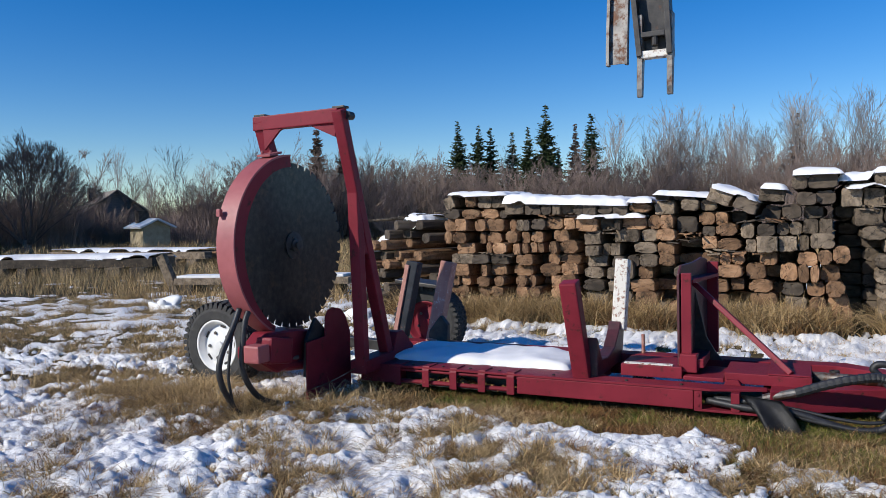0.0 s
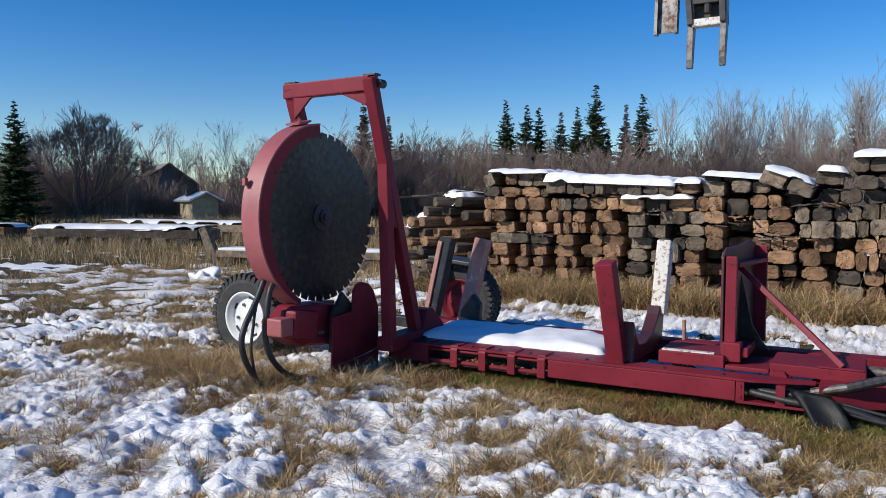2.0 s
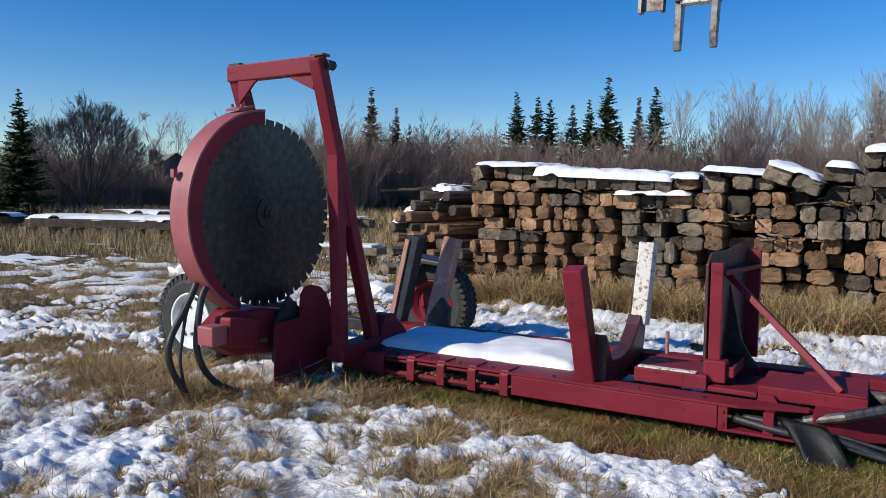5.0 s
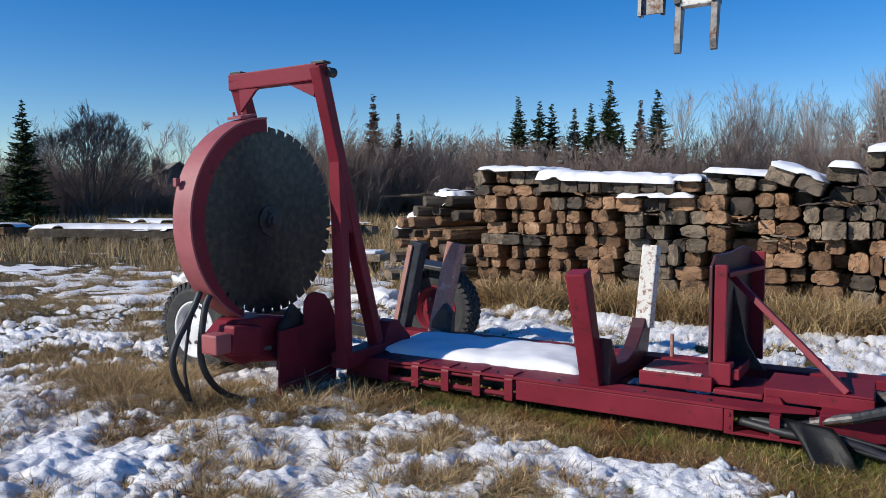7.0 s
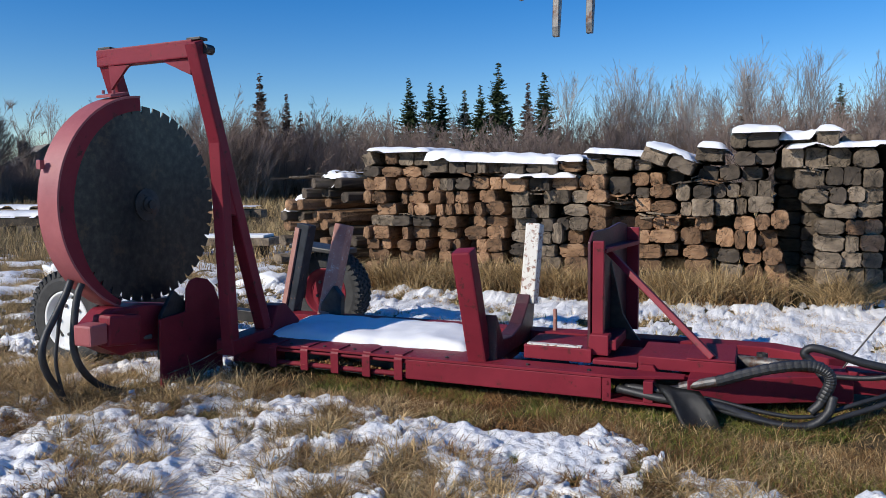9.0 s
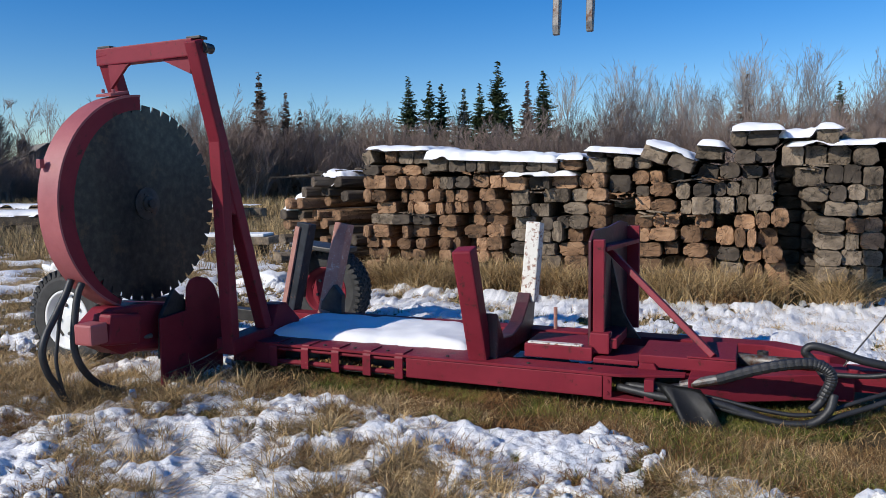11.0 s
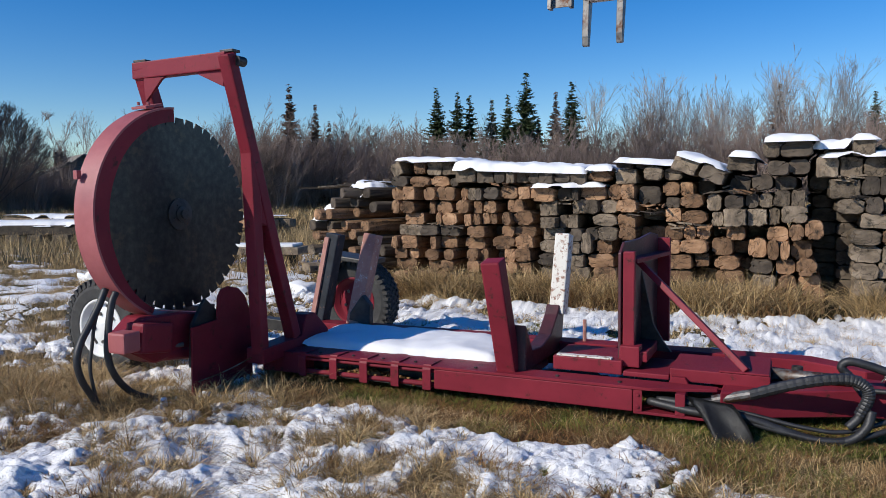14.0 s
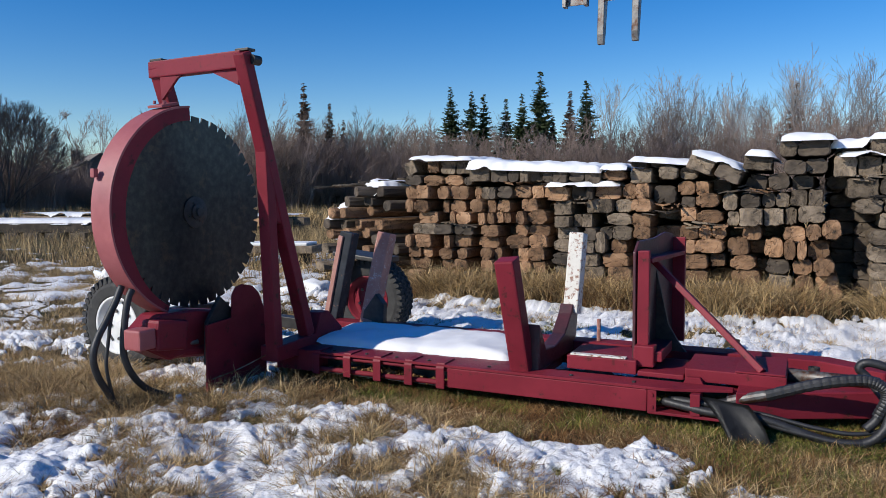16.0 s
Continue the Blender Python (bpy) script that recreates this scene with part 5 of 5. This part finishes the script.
# low snowy piles of ties out in the field
def low_pile(cx, cy, length, depth, height, yaw, seed, label):
    r2 = random.Random(seed)
    root = thing("tie_pile", label, "timber pile", "low timber piles in the field", at=pose(cx, cy, 0, 0, 0, yaw))
    rows = max(1, int(height / 0.3))
    for k in range(rows):
        for j in range(max(2, int(length / 0.62))):
            bm = B()
            x = -length / 2 + (j + 0.5) * length / max(2, int(length / 0.62))
            add_box(bm, (0.33 + r2.uniform(-0.08, 0.1), depth + r2.uniform(0.1, 0.6), 0.25), pose(x + r2.uniform(-0.08, 0.08), 0, 0.14 + k * 0.5, 0, 0, r2.uniform(-9, 9)), 0.02)
            part("bearer", bm, r2.choice((TIE_DARK, TIE_GREY)), root)
        n = max(2, int(depth / 0.4))
        for j in range(n):
            bm = B()
            y = -depth / 2 + (j + 0.5) * depth / n
            add_box(bm, (length + r2.uniform(-0.4, 0.3), depth / n * 0.92, 0.24), pose(r2.uniform(-0.2, 0.2), y, 0.38 + k * 0.5, 0, 0, r2.uniform(-1, 1)), 0.02)
            part("beam", bm, r2.choice((TIE_DARK, TIE_GREY, TIE_BROWN)), root)
    ax, ay = np.arange(-length / 2, length / 2, 0.08), np.arange(-depth / 2, depth / 2, 0.08)
    X, Y = np.meshgrid(ax, ay)
    e = np.minimum(length / 2 - np.abs(X), depth / 2 - np.abs(Y)) + (fbm(X * 1.3, Y * 1.3, 3, seed) - 0.47) * 0.7
    s = sheet("pile_snow", ax, ay, rows * 0.5 + np.where(e > 0, 0.11 * (1 - np.exp(-np.clip(e, 0, 9) / 0.07)), -0.03), SNOW, e > 0)
    s.parent = root
    tagged(s, "snow cover on the pile")
    return root


low_pile(-16.9, 9.5, 5.4, 1.6, 0.5, 17, 1, "dark timber pile of crossed ties under snow")
low_pile(-19.8, 14.2, 7.2, 1.6, 0.5, 2, 3, "pale timber pile under even snow")
low_pile(-13.2, 14.0, 2.8, 1.3, 0.4, 8, 4, "small dark timber pile with snow")
low_pile(-22.4, 8.2, 3.0, 1.4, 0.4, 25, 5, "low weathered timber pile with snow")

# timber skid with a leaning stake
skid = thing("timber_skid", "grey timber skid with a leaning stake and snow on top", "timber skid")
bm = B()
bar(bm, (-9.0, 5.6, 0.0), (-9.35, 5.55, 0.78), 0.2, 0.12, (0, 1, 0), 0.02)
part("leaning_stake", bm, TIE_GREY, skid)
bm = B()
bar(bm, (-9.0, 5.7, 0.28), (-5.6, 6.5, 0.30), 0.5, 0.13, (0, 0, 1), 0.02)
part("deck_beam", bm, TIE_GREY, skid)
for t in (0.08, 0.5, 0.9):
    bm = B()
    add_box(bm, (0.25, 0.6, 0.22), pose(-9.0 + 3.4 * t, 5.7 + 0.8 * t, 0.11, 0, 0, 13), 0.02)
    part("bearer", bm, TIE_DARK, skid)
bm = B()
bar(bm, (-8.95, 5.7, 0.37), (-5.7, 6.48, 0.39), 0.46, 0.05, (0, 0, 1), 0.02)
part("skid_snow", bm, SNOW, skid, "snow on the beam")
for cx, cy, rr, hh in ((-7.3, 3.7, 0.42, 0.22), (1.27, -0.45, 0.16, 0.09), (-3.6, 3.6, 0.5, 0.16)):
    bm = B()
    bmesh.ops.create_icosphere(bm, subdivisions=4, radius=1)
    for v in bm.verts:
        k = 0.75 + 0.6 * noise.noise(v.co * 1.7 + Vector((cx, cy, 0))) + 0.22 * noise.noise(v.co * 5 + Vector((cy, cx, 0)))
        v.co = Vector((v.co.x * rr * k, v.co.y * rr * 0.6 * k, v.co.z * hh * k))
    ob = part("snow_mound", bm, SNOW, None, "", True)
    ob.location = (cx, cy, 0.0)
    tagged(ob, "lumpy heap of leftover snow", "snow heap")


# ---- trees ----
def grow(vs, fs, p, d, length, r, depth, rnd, spread, up, kids, seg=3, least=0.0017, deeper=None, ratio=1.0):
    """A tapered, bent limb and its own limbs, as three-sided tubes."""
    steps = 3 if depth > 1 else (2 if depth else 1)
    ring_prev = None
    pts = []
    for i in range(steps + 1):
        rr = r * (1 - 0.72 * i / steps)
        s = d.orthogonal().normalized()
        u = d.cross(s)
        ring = []
        for j in range(seg):
            a = 2 * math.pi * j / seg
            ring.append(len(vs))
            vs.append(p + s * math.cos(a) * rr + u * math.sin(a) * rr)
        if ring_prev:
            for j in range(seg):
                fs.append((ring_prev[j], ring_prev[(j + 1) % seg], ring[(j + 1) % seg], ring[j]))
        ring_prev = ring
        pts.append((p.copy(), d.copy(), rr))
        if i < steps:
            p = p + d * (length / steps)
            d = (d + Vector((rnd.gauss(0, 0.13), rnd.gauss(0, 0.13), rnd.gauss(0.03, 0.08) + up * 0.1))).normalized()
    if depth == 0:
        return
    vs2, fs2 = deeper or (vs, fs)
    for k in range(kids[depth - 1]):
        f = rnd.uniform(0.18, 1.0)
        i = min(steps - 1, int(f * steps))
        q = pts[i][0].lerp(pts[i + 1][0], f * steps - i)
        side = pts[i][1].orthogonal().normalized()
        side.rotate(Matrix.Rotation(rnd.uniform(0, 6.283), 3, pts[i][1]))
        nd = (pts[i][1] + side * rnd.uniform(0.5, 1.0) * spread + Vector((0, 0, up))).normalized()
        grow(vs2, fs2, q, nd, length * ratio * rnd.uniform(0.35, 0.62) * (1.2 - 0.6 * f), max(r * 0.5 * (1 - 0.5 * f), least), depth - 1, rnd, spread, up, kids, seg, least, None, ratio)


def bare_tree(name, seed, height, r, depth, spread, up, kids, mat, stems=1, fan=0.3, least=0.0017, foot=0.25, ratio=1.0):
    rnd = random.Random(seed)
    root = new(name)
    vs, fs, cv, cf = [], [], [], []
    for k in range(stems):
        a = rnd.uniform(0, 6.283)
        off = Vector((math.cos(a), math.sin(a), 0)) * (foot * height * rnd.random() if stems > 1 else 0)
        d = (Vector((0, 0, 1)) + Vector((math.cos(a), math.sin(a), 0)) * (fan * rnd.random() if stems > 1 else 0.03)).normalized()
        grow(vs, fs, off - Vector((0, 0, 0.15)), d, height * (rnd.uniform(0.6, 1) if stems > 1 else 0.85), r, depth, rnd, spread, up, kids, 3, least, (cv, cf), ratio)
    for part_name, v, f in (("trunk", vs, fs), ("crown", cv, cf)):
        ob = new(part_name, mesh_of(name, v, f, mat))
        ob.parent = root
    return root


def spruce(seed, height, width, mat, bare=0.0):
    """A conifer with uneven tiers of boughs; each bough is a limb hung with small sprays."""
    rnd = random.Random(seed)
    root = new("spruce_tree")
    bm = B()
    tube(bm, [(0, 0, -0.2), (0, 0, height * 0.5), (0, 0, height)], height * 0.014, 6, 0.01)
    part("trunk", bm, BARK, root)
    vs, fs = [], []
    z = height * 0.05
    while z < height * 0.99:
        f = z / height
        n = rnd.choice((6, 7, 8)) if f < 0.85 else 4
        turn = rnd.uniform(0, 6.283)
        for k in range(n):
            a = turn + 6.283 * k / n + rnd.gauss(0, 0.3)
            zb = z + height * rnd.gauss(0, 0.012)
            L = (width * (1 - f) ** 0.95 + 0.04) * rnd.choice((0.45, 0.7, 0.9, 1.0, 1.15)) * (1 - bare * rnd.random())
            rise = 0.35 * L * (f - 0.45)
            d = Vector((math.cos(a), math.sin(a), 0))
            side = Vector((-math.sin(a), math.cos(a), 0))
            count = max(3, int(L / 0.06))
            for j in range(count):
                t = (j + rnd.random()) / count
                q = d * L * t + Vector((0, 0, zb + rise * t + (0.22 * t * t - 0.18 * t) * L))
                w = (0.34 * (1 - t) + 0.22) * rnd.uniform(0.6, 1.3) * (1 - 0.6 * f)
                for sgn in (-1, 1):
                    out = (side * sgn * rnd.uniform(0.5, 1.0) + d * rnd.uniform(0.4, 1.0) + Vector((0, 0, rnd.gauss(-0.30, 0.25)))).normalized()
                    across = out.cross(Vector((rnd.gauss(0, 0.5), rnd.gauss(0, 0.5), 1))).normalized() * w * 0.26
                    i = len(vs)
                    vs += [q - across, q + across, q + out * w * 0.6 + across * 0.9, q + out * w, q + out * w * 0.6 - across * 0.9]
                    fs.append((i, i + 1, i + 2, i + 3, i + 4))
        z += height * rnd.uniform(0.012, 0.030)
    ob = new("crown", mesh_of("crown", vs, fs, mat))
    ob.parent = root
    return root


def dome_tree(seed, height, mat):
    """A broad tree whose limbs fork again and again out to an even dome."""
    rnd = random.Random(seed)
    root = new("round_bare_tree")
    limbs = ([], []), ([], [])

    def limb(p, d, length, r, level):
        vs, fs = limbs[0] if level > 4 else limbs[1]
        prev = None
        for i in range(4):
            rr = r * (1 - 0.35 * i / 3)
            s = d.orthogonal().normalized()
            u = d.cross(s)
            ring = list(range(len(vs), len(vs) + 3))
            vs.extend(p + s * math.cos(a) * rr + u * math.sin(a) * rr for a in (0, 2.094, 4.189))
            if prev:
                fs.extend((prev[j], prev[(j + 1) % 3], ring[(j + 1) % 3], ring[j]) for j in range(3))
            prev = ring
            if i < 3:
                p = p + d * length / 3
                d = (d + Vector((rnd.gauss(0, 0.05), rnd.gauss(0, 0.05), 0.035))).normalized()
        if level == 0:
            return
        for k in range(3 if level in (1, 2, 4, 5) else 2):
            side = d.orthogonal().normalized()
            side.rotate(Matrix.Rotation(rnd.uniform(0, 6.283), 3, d))
            nd = (d + side * rnd.uniform(0.14, 0.38)).normalized()
            limb(p, nd, length * rnd.uniform(0.70, 0.86), max(r * 0.64, 0.008), level - 1)
    for k in range(15):
        a, lean = 6.283 * k / 15 + rnd.gauss(0, 0.2), (0.15, 0.55, 0.95, 0.75)[k % 4]
        d = Vector((math.cos(a) * lean, math.sin(a) * lean, 1)).normalized()
        limb(Vector((math.cos(a) * 0.12, math.sin(a) * 0.12, height * 0.08)), d, height * 0.225 * (1.04 - 0.22 * lean), 0.06, 6)
    bm = B()
    tube(bm, [(0, 0, -0.3), (0, 0, height * 0.05), (0, 0, height * 0.13)], 0.3, 10, 0.2)
    trunk = part("trunk", bm, mat, root)
    for name, (v, f) in zip(("limb", "crown"), limbs):
        ob = new(name, mesh_of(name, v, f, mat))
        ob.parent = root
    return root


bushes = [bare_tree("bare_bush", 10 + k, 1.0, 0.007, 3, 0.75, 0.16, (5, 6, 8), TWIG, 13) for k in range(4)]
birches = [bare_tree("bare_birch", 30 + k, 1.0, 0.008, 3, 0.6, 0.2, (3, 5, 17), BARK_PALE, least=0.0012) for k in range(4)]
aspens = [bare_tree("bare_tree", 50 + k, 1.0, 0.010, 3, 0.7, 0.2, (5, 7, 14), BARK) for k in range(3)]
spruces = [spruce(70 + k, 9.2, 2.6, NEEDLE) for k in range(4)]
larches = [spruce(80 + k, 9.0, 2.3, LARCH, 0.4) for k in range(2)]
round_tree = dome_tree(91, 7.4, BARK_DARK)
rt = random.Random(77)


def plant(src, x, y, s, label, category, group, squash=1.0):
    m = Matrix.Translation((x, y, 0)) @ Matrix.Rotation(rt.uniform(0, 6.283), 4, "Z")
    ob = copy_thing(src, m)
    ob.scale = (s * squash, s * squash, s)
    return tagged(ob, label, category, group)


def polar(px, dist):
    """A place at that bearing, in degrees clockwise from +y, and distance from the walk's middle."""
    a = radians(px)
    return 1.9 + math.sin(a) * dist, -4.2 + math.cos(a) * dist


# thicket band
def far_brush(n, b0, b1, d0, d1, height, width, seed, label):
    r3 = np.random.default_rng(seed)
    b, d = np.radians(r3.uniform(b0, b1, n)), r3.uniform(d0, d1, n)
    x, y = 1.9 + np.sin(b) * d, -4.2 + np.cos(b) * d
    tall = fbm(x * 0.3, y * 0.3, 3, seed)
    ok = tall > r3.uniform(0.25, 0.65, n)
    ob = blades("brush", x[ok], y[ok], height, width, 0.28, TWIG, label, seed, 2)
    ob["category"] = "brush"
    return ob


far_brush(90000, -68, 18, 58, 74, 3.3, 0.03, 41, "dense leafless brush at the field's end")
far_brush(30000, -68, -52.5, 44, 56, 2.6, 0.035, 42, "leafless undergrowth of the thicket")
far_brush(50000, -47.5, 18, 44, 56, 2.6, 0.035, 43, "leafless undergrowth of the thicket")
for k in range(200):
    b = rt.uniform(-66, 16)
    d = rt.uniform(44, 60) if b > -47 or b < -53 else rt.uniform(46, 54)
    x, y = polar(b, d)
    plant(rt.choice(bushes), x, y, rt.uniform(2.8, 4.6) * (1.2 if b > -34 else (0.62 if -53 < b < -47 else 1.0)), "leafless red-brown shrub in the thicket", "bush", "shrubs of the thicket", squash=1.15)
for k in range(125):
    b = rt.uniform(-62, 16) if k < 60 else rt.uniform(-13, 16)
    x, y = polar(b, rt.uniform(56, 72))
    plant(rt.choice(birches), x, y, rt.uniform(6.4, 9.6) * (1.12 if b > -14 else 0.88), "bare pale birch standing above the thicket", "tree", "bare birches")
for k in range(36):
    x, y = polar(rt.uniform(-62, 16), rt.uniform(48, 62))
    plant(rt.choice(aspens), x, y, rt.uniform(4.5, 6.8), "bare grey-brown young tree in the thicket", "tree", "bare young trees")
for b, d, s in ((-25.3, 60, 1.03), (-23.7, 60, 1.0), (-22.8, 61, 0.98), (-21.1, 62, 0.95), (-19.9, 60, 0.96), (-18.5, 60, 1.15), (-15.1, 60, 1.06), (-60.2, 42, 0.68), (-29.5, 62, 0.6), (-28.7, 62, 0.62), (5, 64, 0.9), (11, 62, 1.0)):
    x, y = polar(b, d)
    plant(rt.choice(spruces), x, y, s, "dark green pointed spruce behind the thicket", "tree", "spruces")
for b, d, s in ((-36.3, 46, 0.86), (-34.4, 45, 0.72), (-33.4, 46, 0.62), (-16.3, 60, 1.0), (-17.6, 61, 0.8), (-0.8, 62, 1.02)):
    x, y = polar(b, d)
    plant(rt.choice(larches), x, y, s, "bare brown conifer among the thicket", "tree", "brown conifers")
x, y = polar(-56.3, 44)
plant(round_tree, x, y, 0.86, "large bare tree with a broad round crown", "tree", "", squash=1.12)
for k in range(26):
    b = rt.uniform(-41, -28)
    x, y = polar(b, rt.uniform(41, 47))
    plant(rt.choice(bushes), x, y, rt.uniform(3.8, 5.4), "tall dense red-brown shrub", "bush", "shrubs of the thicket", squash=1.05)
for src in bushes + birches + aspens + spruces + larches + [round_tree]:
    for o in (*src.children_recursive, src):
        bpy.data.objects.remove(o)


# ---- house and shed beyond the field ----
def house(at, w, d, h, roof_h, wall_mat, snow, label, name):
    root = thing(name, label, name.replace("_", " "), at=at)
    bm = B()
    span(bm, -w / 2, w / 2, -d / 2, d / 2, 0, h, 0.02)
    prism(bm, ((-w / 2, h), (w / 2, h), (0, h + roof_h)), "y", -d / 2 + 0.05, d / 2 - 0.05)
    wall = part("wall", bm, wall_mat, root)
    for s in (-1, 1):
        bm = B()
        bar(bm, (s * (w / 2 + 0.25), 0, h - 0.12), (0, 0, h + roof_h + 0.06), d + 0.5, 0.10, (0, 0, 1), 0.01)
        part("roof_slope", bm, SNOW if snow else BOARD, root)
    for x in ((-w / 4, w / 4) if w > 3 else ()):
        bm = B()
        add_box(bm, (0.8, 0.06, 1.0), pose(x, -d / 2 - 0.02, h * 0.55), 0.01)
        win = part("window", bm, RIM, root)
        bm = B()
        add_box(bm, (0.64, 0.04, 0.84), pose(x, -d / 2 - 0.045, h * 0.55), 0)
        part("pane", bm, GLASS_DARK, win)
    bm = B()
    add_box(bm, (0.5, 0.5, 1.1), pose(-w / 5, d / 5, h + roof_h * 0.9), 0.02)
    part("chimney", bm, TIE_DARK, root)
    return root


x, y = polar(-51.0, 58)
house(pose(x, y, 0, 0, 0, 62), 4.4, 5.5, 2.3, 1.6, BOARD, False, "dark weathered gabled house behind bare shrubs", "house")
x, y = polar(-48.5, 43.5)
house(pose(x, y, 0, 0, 0, 70), 1.5, 1.8, 1.45, 0.3, CREAM, True, "small cream shed with a snowy roof", "shed")
